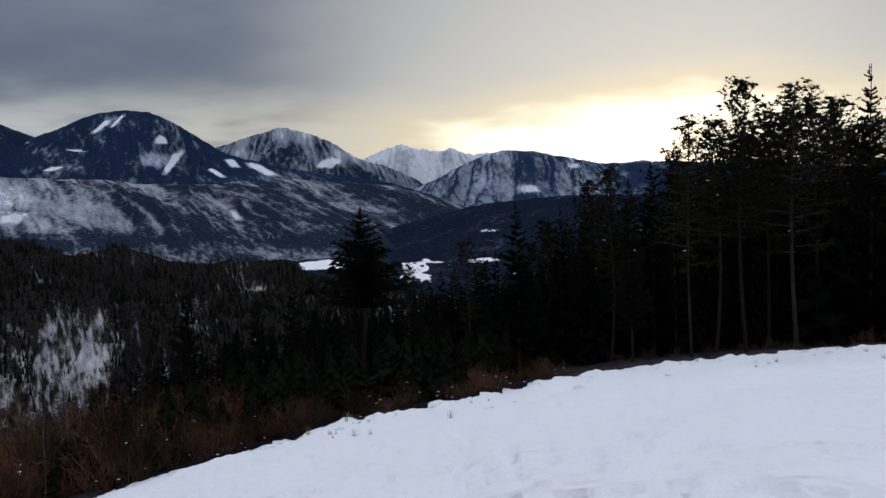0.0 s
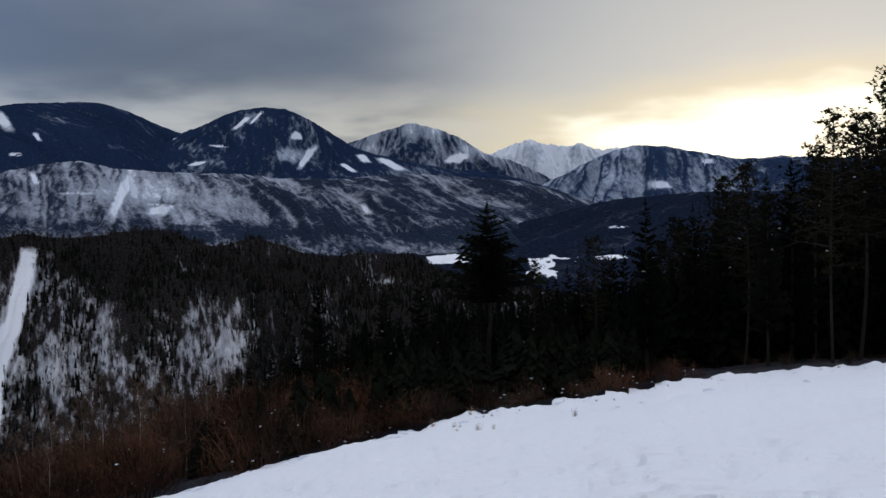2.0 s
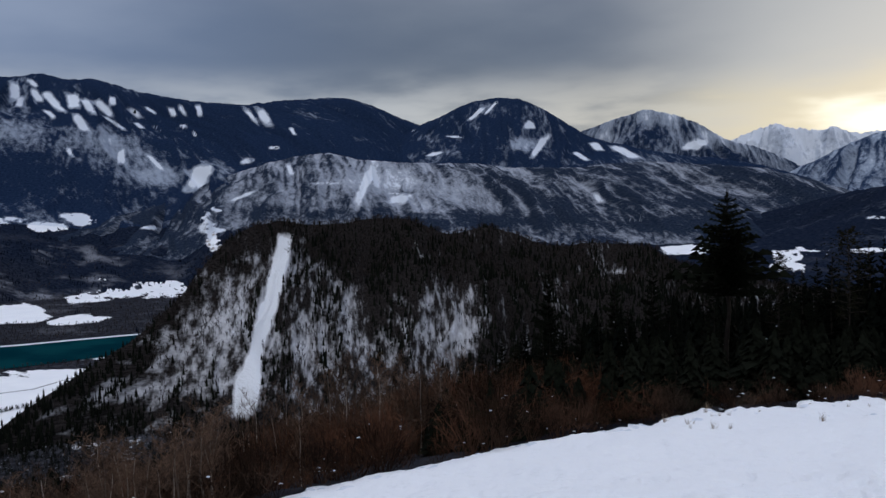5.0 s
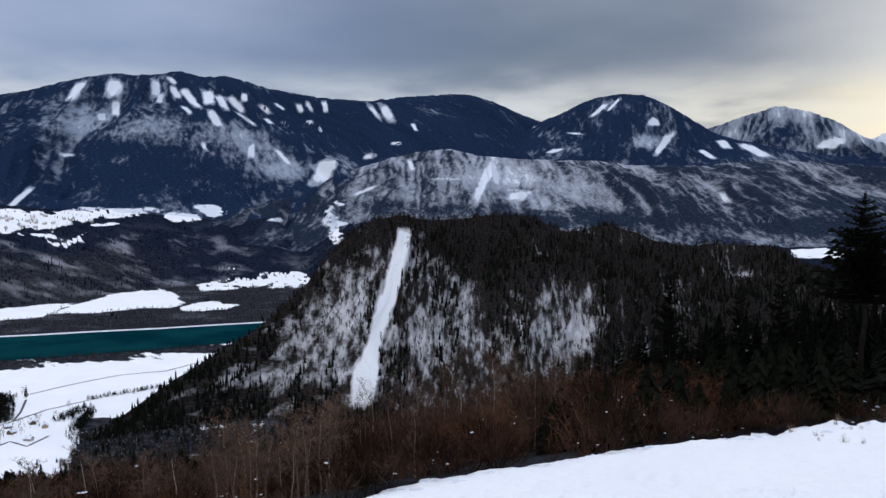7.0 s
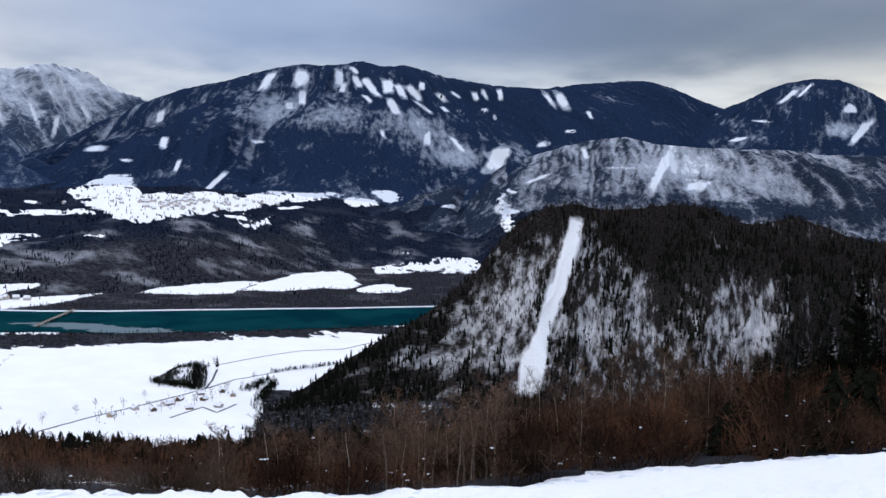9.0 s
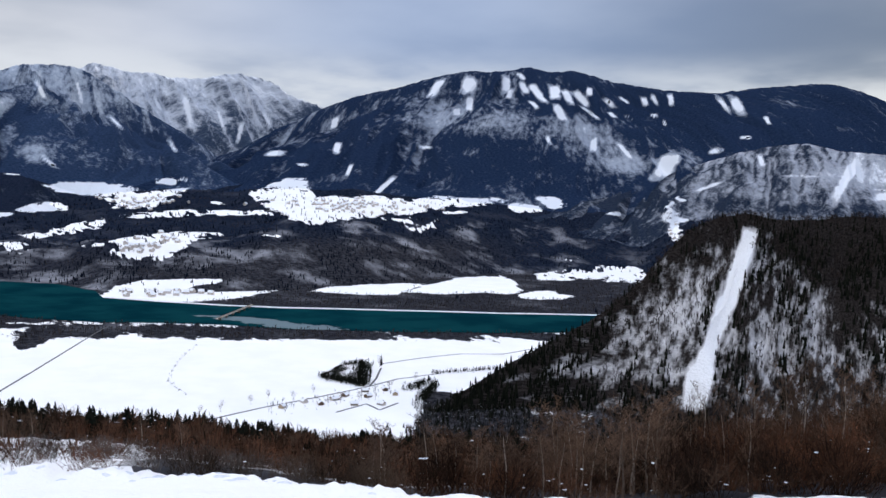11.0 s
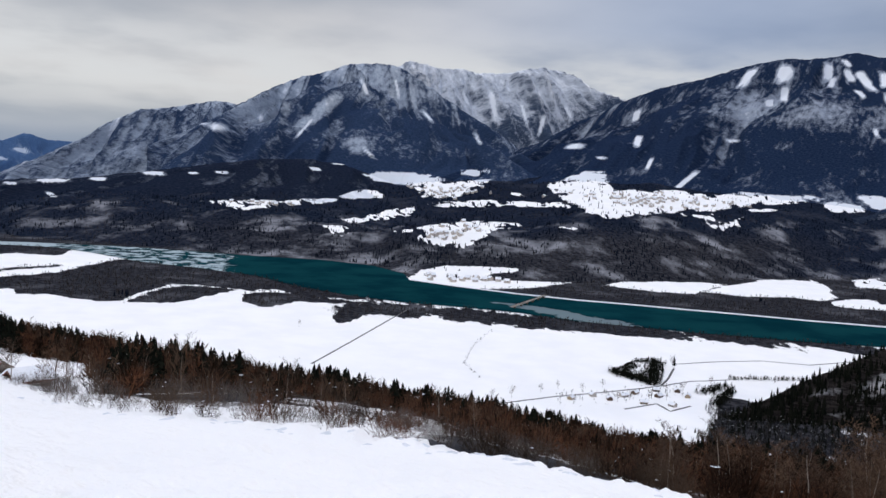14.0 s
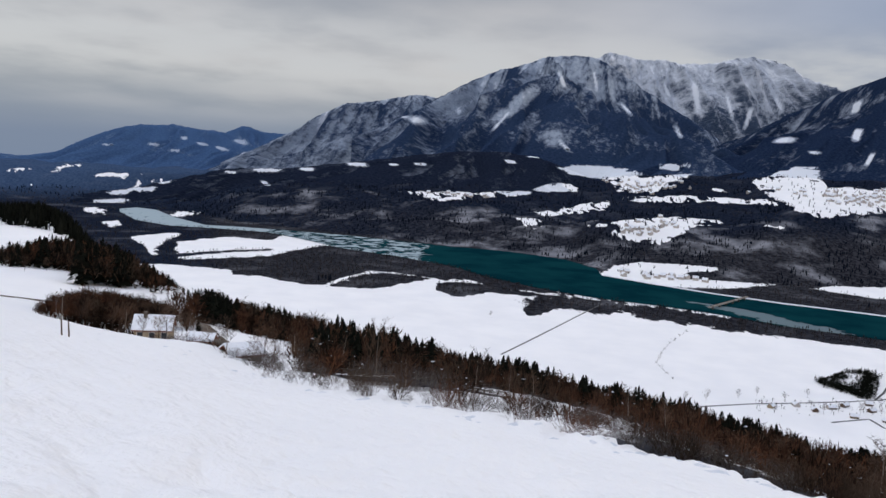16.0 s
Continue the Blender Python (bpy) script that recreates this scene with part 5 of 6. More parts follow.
for b, r, e, kind, which, wide in MARKED:
    r = max(r * (0.80 if which in (1, 3) else 0.95), float(line(EDGE_R, b, 1.5)) * 1.05) if b < 12 else r
    h = top_height(b, r, e)
    if kind == "s":
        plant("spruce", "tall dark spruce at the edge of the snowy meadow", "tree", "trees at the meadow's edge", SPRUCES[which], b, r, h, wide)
    else:
        plant("pine", "tall dark pine with a gappy crown at the meadow's edge", "tree", "trees at the meadow's edge", PINES[which], b, r, h, wide)

# the stand behind them
STAND_TOP = [(-36, 6.5), (-22, 6.3), (-17, 6.2), (-13, 5.2), (-10, 3.6), (-8, 2.4), (-5, 1.6), (-2, 0.2), (2, -1.2), (6, -3.2), (12, -4.6), (18, -6.4), (24, -8.2), (30, -10)]
for i in range(105):
    b = -34 + 58 * (i + rng.random()) / 80 if i < 80 else -34 + 34 * rng.random()
    r = 66 + 55 * rng.random() ** 1.3
    e = float(line(STAND_TOP, b)) - 2.8 * rng.random() ** 1.5
    h = top_height(b, r, e)
    if h < 2.5:
        continue
    if rng.random() < 0.6 or b > 0:
        plant("spruce", "dark spruce in the dense stand beside the meadow", "tree", "forest stand", SPRUCES[int(rng.integers(0, 3))], b, r, h, min(1.3, 9.0 / h + 0.35))
    else:
        plant("pine", "dark pine in the dense stand beside the meadow", "tree", "forest stand", PINES[int(rng.integers(0, 4))], b, r, h, 1.1)

# dark trees on the bank below the stand
for i in range(48):
    b, r = 5 + 28 * (i + rng.random()) / 48, 56 + 55 * rng.random()
    e = float(line([(8, -4.4), (14, -5.4), (18, -6.4), (24, -8.0), (30, -9.4), (36, -11.0), (40, -12.5)], b)) - 2.2 * rng.random()
    h = top_height(b, r, e)
    if h > 2:
        plant("spruce", "dark spruce on the brushy bank", "tree", "spruces on the bank", SPRUCES[int(rng.integers(0, 3))], b, r, h, min(1.3, 6.0 / h + 0.4))

for i in range(46):
    b = 38 + 62 * (i + rng.random()) / 46
    r = float(line(EDGE_R, b, 1.5)) * 1.5 + 75 * rng.random()
    h = min(top_height(b, r, float(line([(38, -12), (46, -14.0), (57, -15.1), (64, -15.1), (71, -14), (78, -13.2), (86, -12.4), (93, -11.3), (100, -10.6)], b)) - 0.3 - 2.2 * rng.random()), 9)
    if h > 2 and b < 80:
        plant("spruce", "dark spruce among the brown brush of the bank", "tree", "spruces on the bank", SPRUCES[int(rng.integers(0, 3))], b, r, h, min(1.6, 4.0 / h + 0.7))

# young trees under the stand
for i in range(44):
    b, r = -34 + 62 * (i + rng.random()) / 44, 74 + 45 * rng.random()
    plant("young_spruce", "young dark spruce under the forest stand", "tree", "young spruces under the stand", SPRUCES[2], b, r, 3.0 + 4.0 * rng.random(), 1.5)

def shag_shape(seed, spread=0.17, count=90):
    """A small spruce as a ragged cone of drooping sprays."""
    g = np.random.default_rng(seed)
    s = Soup()
    for i in range(count):
        t = ((i + g.random()) / count) ** 0.8
        a, w = i * 2.4 + g.random(), spread * (1.04 - t) ** 0.75 * (0.5 + 0.7 * g.random())
        z = 0.05 + 0.88 * t
        out, sway = Vector((math.cos(a), math.sin(a), 0)), Vector((-math.sin(a), math.cos(a), 0))
        root = out * w * 0.1 + Vector((0, 0, z + 0.05))
        half = sway * (w * 0.34 + 0.006)
        s.tri(root - half + out * w * 0.4, root + half + out * w * 0.4, out * w + Vector((0, 0, z - 0.05 * g.random())))
        s.tri(root + Vector((0, 0, 0.04)), out * w * 0.75 - half * 0.9 + Vector((0, 0, z - 0.01)), out * w * 0.75 + half * 0.9 + Vector((0, 0, z + 0.01)))
    s.tri(Vector((0.012, 0, 0.9)), Vector((-0.012, 0.006, 0.9)), Vector((0, 0, 1.0)))
    return np.array([tuple(p) for p in s.v]), np.array(s.f)


# low dark growth that closes the stand below
def stand_growth():
    n = 800
    b, r = rng.uniform(-36, 19, n), rng.uniform(66, 135, n)
    top = line([(-36, 4.0), (-20, 3.6), (-13, 2.4), (-8, 0.6), (-3, -1.6), (2, -3.6), (8, -4.4), (14, -5.0), (20, -6.2), (26, -7.8), (30, -9.4), (34, -11)], b) - 3.5 * rng.random(n) ** 1.6
    h = np.minimum(EYE + r * tand(top) - land(b, r), 5 + 9 * rng.random(n))
    keep = h > 1.5
    scatter("stand_undergrowth", "dense dark spruce undergrowth in the forest stand", "trees", [shag_shape(k + 40, 0.16 + 0.03 * k, 70) for k in range(4)], on_land(b, r)[keep], h[keep], M_NEEDLE)


# Added dark spruces stand in for the shade over this part of the bank.
def bank_growth():
    n = 520
    b = rng.uniform(0, 34, n)
    r = line(EDGE_R, b, 1.5) * 1.12
    r = r + (105 - r) * rng.random(n) ** 1.2
    top = line([(0, -5.6), (8, -6.2), (16, -7.6), (22, -9.0), (28, -10.8), (34, -13.0)], b) - 3.0 * rng.random(n) ** 1.3
    h = np.minimum(EYE + r * tand(top) - land(b, r), 1.5 + 6 * rng.random(n))
    keep = (h > 0.8) & (rng.random(n) > step(24, 33, b))
    scatter("bank_undergrowth", "black-green young spruces added to darken the bank beside the stand", "trees", [shag_shape(k + 140, 0.24 + 0.04 * k, 150) for k in range(4)], on_land(b, r)[keep], h[keep], M_NEEDLE)


# birches on the bank
BIRCHES = [bare_tree(301, M_BIRCH, M_TWIGS), bare_tree(302, M_BIRCH, M_TWIGS, 0.26, 14, 0.1), bare_tree(303, M_BIRCH, M_TWIGS, 0.18, 18, 0.03), bare_tree(304, M_BARK, M_TWIGS, 0.3, 18, 0.08)]
BANK_TOP = [(8, -7.4), (14, -7.2), (18, -7.4), (23.5, -8.5), (28, -9.7), (32, -10.2), (35, -10.6), (38.8, -12.2), (42.5, -12.8), (46, -14.2), (50, -14.5), (57, -14.6), (64, -14.8), (67, -14.7), (71, -14), (78, -13.2), (86, -12.2), (93, -11.0), (99.6, -10.1), (103, -9.5), (106, -9.0)]
for i in range(150):
    b = 27 + 71 * (i + rng.random()) / 100 if i < 100 else 43 + 20 * rng.random()
    if i < 100 and b > 63 and i % 3:
        continue
    edge = float(line(EDGE_R, b, 1.5))
    r = edge * (1.2 + 1.3 * rng.random() ** 1.5 if i < 100 else 1.06 + 0.4 * rng.random())
    e = float(line(BANK_TOP, b)) + (1.0 if b < 50 else -0.2) - 2.4 * rng.random() ** 1.3
    h = min(top_height(b, r, e), 6.5 + 2.5 * rng.random())
    if h > 2:
        plant("birch", "bare birch with a pale trunk on the brushy bank", "tree", "birches on the bank", BIRCHES[int(rng.integers(0, 4 if i < 100 else 3))], b, r, h, 1.0 if i < 100 else 1.5)


def lump_shape(seed):
    g = np.random.default_rng(seed)
    v = [(math.cos(a) * (0.4 + 0.3 * g.random()), math.sin(a) * (0.4 + 0.3 * g.random()), 0.06 * g.random()) for a in np.arange(5) * 1.257] + [(0, 0, 0.24), (0, 0, -0.08)]
    return np.array(v), np.array([(i, (i + 1) % 5, 5) for i in range(5)] + [((i + 1) % 5, i, 6) for i in range(5)])


LUMPS = [lump_shape(k) for k in range(3)]
BUSHES = [dome_bush(s, 40, 3, 0.8) for s in range(6)]
FAR_BUSHES = [dome_bush(s + 20, 25, 3, 2.1) for s in range(6)]


def snow_flecks(name, label, points, heights, count, size):
    """Small lumps of snow left on the branches of some trees."""
    k = rng.integers(0, len(points), count)
    t = 0.2 + 0.65 * rng.random(count)
    a, out = rng.random(count) * 6.28, heights[k] * 0.2 * (1 - t)
    p = points[k] + np.stack([np.cos(a) * out, np.sin(a) * out, heights[k] * t], -1)
    scatter(name, label, "snow", LUMPS, p, size * (0.4 + 1.0 * rng.random(count)), M_SNOWCLUMP)


def ragged_rim(b):
    """How far the tops of the bank's trees rise and sink along it, in degrees."""
    return (fbm(b * 0.5, b * 0 + 3.3, 2, 61) - 0.5) * 0.7 + (fbm(b * 3.0, b * 0 + 7.7, 3, 63) - 0.5) * 0.9


def bank_brush():
    n = 2600
    b = rng.uniform(-4, 105.5, n)
    edge = line(EDGE_R, b, 1.5)
    r = edge * 1.015 + (330 - edge) * rng.random(n) ** 2.2
    limit = EYE + r * tand(line(BANK_TOP, b) - 0.5 - 1.5 * rng.random(n)) - land(b, r)
    patchy = fbm(b * 0.5, r / 16, 3, 55)
    h = np.minimum(limit, (1.2 + 5.0 * rng.random(n) ** 1.5) * (0.35 + 1.0 * step(0.35, 0.65, patchy)))
    h = np.where(b < 28, np.minimum(h, 1.0 + 1.5 * rng.random(n) + 2.5 * step(18, 28, b)), h)
    h = np.where((b > 70) & (r < edge * 1.9), np.minimum(h, 0.8 + 2.6 * rng.random(n) ** 1.5), h)
    sparse = step(70, 80, b) * step(2.6, 1.6, r / edge)
    keep = (h > 0.7) & (fbm(b * 0.7, r / 9, 3, 58) > sparse * 0.53) & ((b < 100.5) | (r > 190))
    scatter("brown_brush", "tangled leafless brown brush on the bank below the meadow", "brush", BUSHES, on_land(b, r)[keep], h[keep], M_TWIG)
    snow_flecks("brush_snow", "small lumps of snow caught in the brush", on_land(b, r)[keep], h[keep], 800, 0.11)
    n = 700
    b = rng.uniform(-34, 18, n)
    r = line(EDGE_R, b, 1.5) * (1.01 + 0.55 * rng.random(n) ** 1.4)
    scatter("edge_brush", "low red-brown dead brush between the meadow and the stand", "brush", BUSHES, on_land(b, r), 0.35 + 1.1 * rng.random(n) ** 2, M_TWIG)
    n = 1000
    b = rng.uniform(14, 46, n)
    r = line(EDGE_R, b, 1.5) * 1.3
    r = r + (150 - r) * rng.random(n) ** 1.3
    limit = EYE + r * tand(line([(14, -8.2), (18, -8.4), (23.5, -8.8), (28, -9.0), (32, -9.4), (36, -10.6), (40, -12.2), (46, -14)], b) + (fbm(b * 0.4, b * 0 + 2.2, 2, 64) - 0.5) * 2.0 - 2.0 * rng.random(n)) - land(b, r)
    h = np.minimum(limit, 2.5 + 6.5 * rng.random(n))
    keep = h > 1
    scatter("tall_brush", "tall rounded leafless red-brown bushes on the bank", "brush", BUSHES, on_land(b, r)[keep], h[keep], M_TWIG)
    # soft brown masses of taller bare trees down to the lower rim of the bank
    n = 4300
    b = rng.uniform(40, 103.5, n)
    r = line(EDGE_R, b, 1.5) * 1.35
    r = r + (400 - r) * rng.random(n) ** 1.3
    limit = EYE + r * tand(line(BANK_TOP, b) - 0.15 + ragged_rim(b) - 2.2 * rng.random(n) ** 1.4) - land(b, r)
    h = np.minimum(limit, (3 + 8 * rng.random(n)) * (0.4 + 1.1 * step(60, 200, r)))
    keep = (h > 1) & (rng.random(n) > 0.85 * step(70, 80, b) * step(105, 80, r)) & ((b < 99) | (r > 205))
    scatter("bank_wood", "soft brown mass of bare trees on the lower bank", "trees", FAR_BUSHES, on_land(b, r)[keep], h[keep], M_TWIG)
    # groups of spruces among them
    n = 2300
    b, r = rng.uniform(40, 103, n), rng.uniform(90, 400, n)
    group = fbm(b * 0.42, r / 85, 3, 66)
    limit = EYE + r * tand(line(BANK_TOP, b) - 0.05 + ragged_rim(b) * 1.2 - 1.7 * rng.random(n) ** 1.1) - land(b, r)
    h = np.minimum(limit, 5 + 10 * rng.random(n))
    keep = (h > 2.5) & (group > 0.43 - 0.03 * step(72, 62, b)) & ((b < 98) | (r > 230))
    scatter("young_spruces", "dark young spruces along the lower rim of the bank", "trees", [shag_shape(k, 0.25 + 0.035 * k, 60) for k in range(4)], on_land(b, r)[keep], h[keep], M_FARSPRUCE)
    snow_flecks("branch_snow", "lumps of snow on the young spruces of the bank", on_land(b, r)[keep], h[keep], 1300, 0.42)
    # grey scrub with snow between, along the rim of the meadow
    n = 520
    b = rng.uniform(66, 103.5, n)
    r = line(EDGE_R, b, 1.5) * (1.03 + 0.95 * rng.random(n) ** 1.2)
    h = (0.5 + 2.0 * rng.random(n) ** 1.6) * (0.5 + fbm(b * 0.8, r / 8, 2, 59))
    h = np.minimum(h, EYE + r * tand(line(BANK_TOP, b) - 1.6) - land(b, r))
    keep = (h > 0.35) & (fbm(b * 0.9, r / 7, 3, 60) > 0.40)
    scatter("grey_scrub", "low grey snow-dusted scrub along the meadow's rim", "brush", BUSHES, on_land(b, r)[keep], h[keep], M_GREYTWIG)
    # the wood at the foot of the steep hill
    n = 8200
    b, r = np.where(np.arange(n) < 3600, rng.uniform(12, 60, n), rng.uniform(45, 60.2, n)), rng.uniform(400, 835, n)
    keep = ((b < 57) | (r > 560)) & ((np.arange(n) < 3600) | (r > 590)) & (b < 59.5 + 1.6 * (fbm(r / 45, r * 0 + 2, 3, 97) - 0.5))
    h = 3.5 + 5.5 * rng.random(n)
    dark = keep & (rng.random(n) < 0.72)
    scatter("foot_wood", "dark spruces at the foot of the hill", "trees", [shag_shape(k + 60, 0.2 + 0.04 * k, 26) for k in range(3)], on_land(b, r)[dark], h[dark], M_FARSPRUCE)
    scatter("foot_brush", "grey bare trees between the spruces at the hill's foot", "trees", BARES, on_land(b, r)[keep & ~dark], h[keep & ~dark] * 0.9, M_FARTWIG)
    snow_flecks("treetop_snow", "lumps of snow on the spruces at the hill's foot", on_land(b, r)[dark], h[dark], 1500, 0.85)


def snow_clods():
    n = 420
    b = rng.uniform(-24, 112, n)
    r = line(EDGE_R, b, 1.5) * (1.0 - 0.10 * np.abs(rng.normal(0, 0.5, n)))
    scatter("snow_clods", "small clods of snow along the rim of the meadow", "snow", LUMPS, on_land(b, r, 0.05), 0.10 + 0.45 * rng.random(n) ** 2, M_SNOWCLUMP)


bank_brush()
snow_clods()
stand_growth()
bank_growth()


# ---- the shoulder down the slope: wood, bushes, cottage ----
RIDGE_TOP = [(101, -10.2), (103.6, -9.5), (106, -9.2), (106.7, -8.5), (107.4, -7.6), (109.4, -6.8), (111.4, -6.1), (114.4, -5.9), (116.7, -6.6), (120, -6.8)]
KNOLL_TOP = [(109.8, -7.6), (111.1, -6.5), (112.1, -5.1), (113.4, -4.15), (114.7, -3.9), (116.8, -4.1), (120, -4.4)]


def shoulder_woods():
    n = 2000
    b, r = rng.uniform(101, 121, n), rng.uniform(290, 470, n)
    r = np.where((r < 350) & ((b > 112.5) | (b < 105)), r + 80, r)
    limit = EYE + r * tand(line(RIDGE_TOP, b) + (fbm(b * 1.1, b * 0 + 5, 3, 62) - 0.5) * 1.0 - 1.1 * rng.random(n)) - land(b, r)
    h = np.minimum(limit, 8 + 8 * rng.random(n))
    keep = h > 3
    green = keep & (rng.random(n) < 0.42)
    p = on_land(b, r)
    scatter("shoulder_spruces", "dark spruces in the mixed wood on the shoulder", "trees", [shag_shape(k + 3, 0.27 + 0.05 * k, 50) for k in range(3)], p[green], h[green], M_FARSPRUCE)
    brown = keep & ~green
    scatter("shoulder_wood", "bare brown trees in the mixed wood on the shoulder", "trees", FAR_BUSHES, p[brown], h[brown], M_TWIG)
    n = 1500
    b, r = rng.uniform(110, 121, n), rng.uniform(720, 985, n)
    limit = EYE + r * tand(line(KNOLL_TOP, b) - 0.4 * rng.random(n)) - land(b, r)
    h = np.minimum(limit, 8 + 8 * rng.random(n))
    keep = h > 3
    scatter("knoll_wood", "dark wood on the far knoll", "trees", SPIKES + BARES, on_land(b, r)[keep], h[keep], M_FARSPRUCE)
    # the brown wood that joins the shoulder to the bank
    n = 900
    b, r = rng.uniform(97.5, 106.8, n), rng.uniform(215, 400, n)
    top = line([(97, -10.35), (99.1, -10.2), (102.1, -9.8), (103.6, -9.4), (104.8, -8.95), (106.0, -9.15), (107, -8.6)], b) + (fbm(b * 2.2, b * 0 + 5, 3, 62) - 0.5) * 0.7 - 1.6 * rng.random(n) ** 1.5
    h = np.minimum(EYE + r * tand(top) - land(b, r), 5 + 8 * rng.random(n))
    keep = h > 1.5
    green = keep & (fbm(b * 0.9, r / 60, 2, 68) > 0.56)
    scatter("joining_wood", "brown leafless wood below the cottage yard", "trees", FAR_BUSHES, on_land(b, r)[keep & ~green], h[keep & ~green], M_TWIG)
    scatter("joining_spruces", "dark spruces in the wood below the cottage yard", "trees", [shag_shape(k + 3, 0.26 + 0.05 * k, 50) for k in range(3)], on_land(b, r)[green], h[green], M_FARSPRUCE)
    # the thicket in the dip by the cottage
    n = 520
    b = rng.uniform(104.8, 114.8, n)
    r = rng.uniform(192, 245, n)
    top = line([(104.5, -10.8), (106, -10.3), (108, -9.6), (109.5, -9.2), (111.3, -9.0), (113.9, -9.4), (115, -10.3)], b) - 0.5 * rng.random(n)
    h = np.minimum(EYE + r * tand(top) - land(b, r), 7) * (0.75 + 0.5 * fbm(b * 1.5, r / 12, 3, 88))
    keep = h > 1
    scatter("thicket", "round brown thicket of leafless bushes in a snowy dip", "brush", FAR_BUSHES, on_land(b, r)[keep], h[keep], M_TWIG)


shoulder_woods()

M_WALL = plain("ochre_plaster", (0.30, 0.23, 0.15), (0.42, 0.34, 0.24), 1.2, 0.9, 0.01)
M_WOOD = plain("weathered_boards", (0.06, 0.042, 0.03), (0.16, 0.11, 0.08), 4.0, 0.9, 0.02)
M_DARKGLASS = plain("dark_window_glass", (0.012, 0.014, 0.018), (0.03, 0.034, 0.04), 1.0, 0.12, 0.0, 0.5)
M_STONE = plain("grey_brown_stone", (0.09, 0.075, 0.062), (0.2, 0.17, 0.14), 1.5, 0.95, 0.05)
M_ASPHALT = plain("wet_winter_road", (0.05, 0.05, 0.052), (0.12, 0.12, 0.125), 0.4, 0.85, 0.02)
M_ROOFTILE = plain("red_brown_roof", (0.12, 0.05, 0.035), (0.22, 0.10, 0.07), 2.0, 0.9, 0.02)
M_WHITEWALL = plain("pale_plaster", (0.42, 0.38, 0.34), (0.6, 0.56, 0.52), 0.8, 0.9, 0.01)


def box(bm, x0, x1, y0, y1, z0, z1, bevel=0.0):
    g = bmesh.ops.create_cube(bm, size=1.0, matrix=Matrix.Translation(((x0 + x1) / 2, (y0 + y1) / 2, (z0 + z1) / 2)) @ Matrix.Diagonal((x1 - x0, y1 - y0, z1 - z0, 1)))
    if bevel:
        bmesh.ops.bevel(bm, geom=list({e for v in g["verts"] for e in v.link_edges}), offset=bevel, segments=2, affect="EDGES")


def boxes(name, mat, *sizes, bevel=0.0):
    bm = bmesh.new()
    for s in sizes:
        box(bm, *s, bevel=bevel)
    me = bpy.data.meshes.new(name)
    bm.to_mesh(me)
    bm.free()
    me.materials.append(mat)
    return me


def gable_body(name, mat, w, d, eave, ridge):
    v = [(-w / 2, -d / 2, -1.5), (w / 2, -d / 2, -1.5), (w / 2, d / 2, -1.5), (-w / 2, d / 2, -1.5), (-w / 2, -d / 2, eave), (w / 2, -d / 2, eave), (w / 2, d / 2, eave), (-w / 2, d / 2, eave), (-w / 2, 0, ridge), (w / 2, 0, ridge)]
    me = bpy.data.meshes.new(name)
    me.from_pydata(v, [], [(0, 1, 5, 4), (2, 3, 7, 6), (1, 2, 6, 9, 5), (3, 0, 4, 8, 7), (3, 2, 1, 0), (4, 5, 9, 8), (6, 7, 8, 9)])
    me.materials.append(mat)
    return me


def roof_slab(name, mat, w, d, eave, ridge, over, thick, lift, side):
    """One slope of a gable roof as a slab."""
    run, rise = d / 2 + over, (ridge - eave) * (d / 2 + over) / (d / 2)
    y0, z0, z1 = side * run, ridge - rise + lift, ridge + lift
    hw = w / 2 + over
    v = [(-hw, y0, z0), (hw, y0, z0), (hw, 0, z1), (-hw, 0, z1), (-hw, y0, z0 + thick), (hw, y0, z0 + thick), (hw, 0, z1 + thick), (-hw, 0, z1 + thick)]
    me = bpy.data.meshes.new(name)
    me.from_pydata(v, [], [(0, 3, 2, 1), (4, 5, 6, 7), (0, 1, 5, 4), (1, 2, 6, 5), (2, 3, 7, 6), (3, 0, 4, 7)])
    me.materials.append(mat)
    return me


def house(name, label, group, b, r, turn, w, d, eave, ridge, wall, windows=3, chimney=True, sunk=0.0):
    base = tagged(new(name), label, "house", group)
    base.location = place(b, r, float(land(b, r)) - sunk)
    base.rotation_euler = (0, 0, radians(turn))
    part("wall", gable_body("wall", wall, w, d, eave, ridge), base)
    for side in (-1, 1):
        slab = part("roof", roof_slab("roof", M_ROOFTILE, w, d, eave, ridge, 0.5, 0.18, 0.02, side), base)
        part("roof_snow", roof_slab("roof_snow", M_SNOWY, w, d, eave, ridge, 0.45, 0.28, 0.21, side), slab, "thick snow on the roof")
    for i in range(windows):
        x = -w / 2 + w * (i + 0.5) / windows
        for side in (-1, 1):
            y = side * (d / 2)
            win = part("window", boxes("window", M_DARKGLASS, (x - 0.5, x + 0.5, y - 0.06, y + 0.06, eave - 1.75, eave - 0.55)), base, "dark window")
            part("window_frame", boxes("window_frame", M_WHITEWALL, (x - 0.6, x - 0.5, y - 0.09, y + 0.09, eave - 1.85, eave - 0.45), (x + 0.5, x + 0.6, y - 0.09, y + 0.09, eave - 1.85, eave - 0.45),
                                         (x - 0.5, x + 0.5, y - 0.09, y + 0.09, eave - 0.55, eave - 0.45), (x - 0.6, x + 0.6, y - 0.12, y + 0.12, eave - 1.93, eave - 1.75)), win)
    if chimney:
        part("chimney", boxes("chimney", M_STONE, (w * 0.18, w * 0.18 + 0.7, 0.2, 0.9, ridge - 0.6, ridge + 1.1), bevel=0.03), base)
    return base


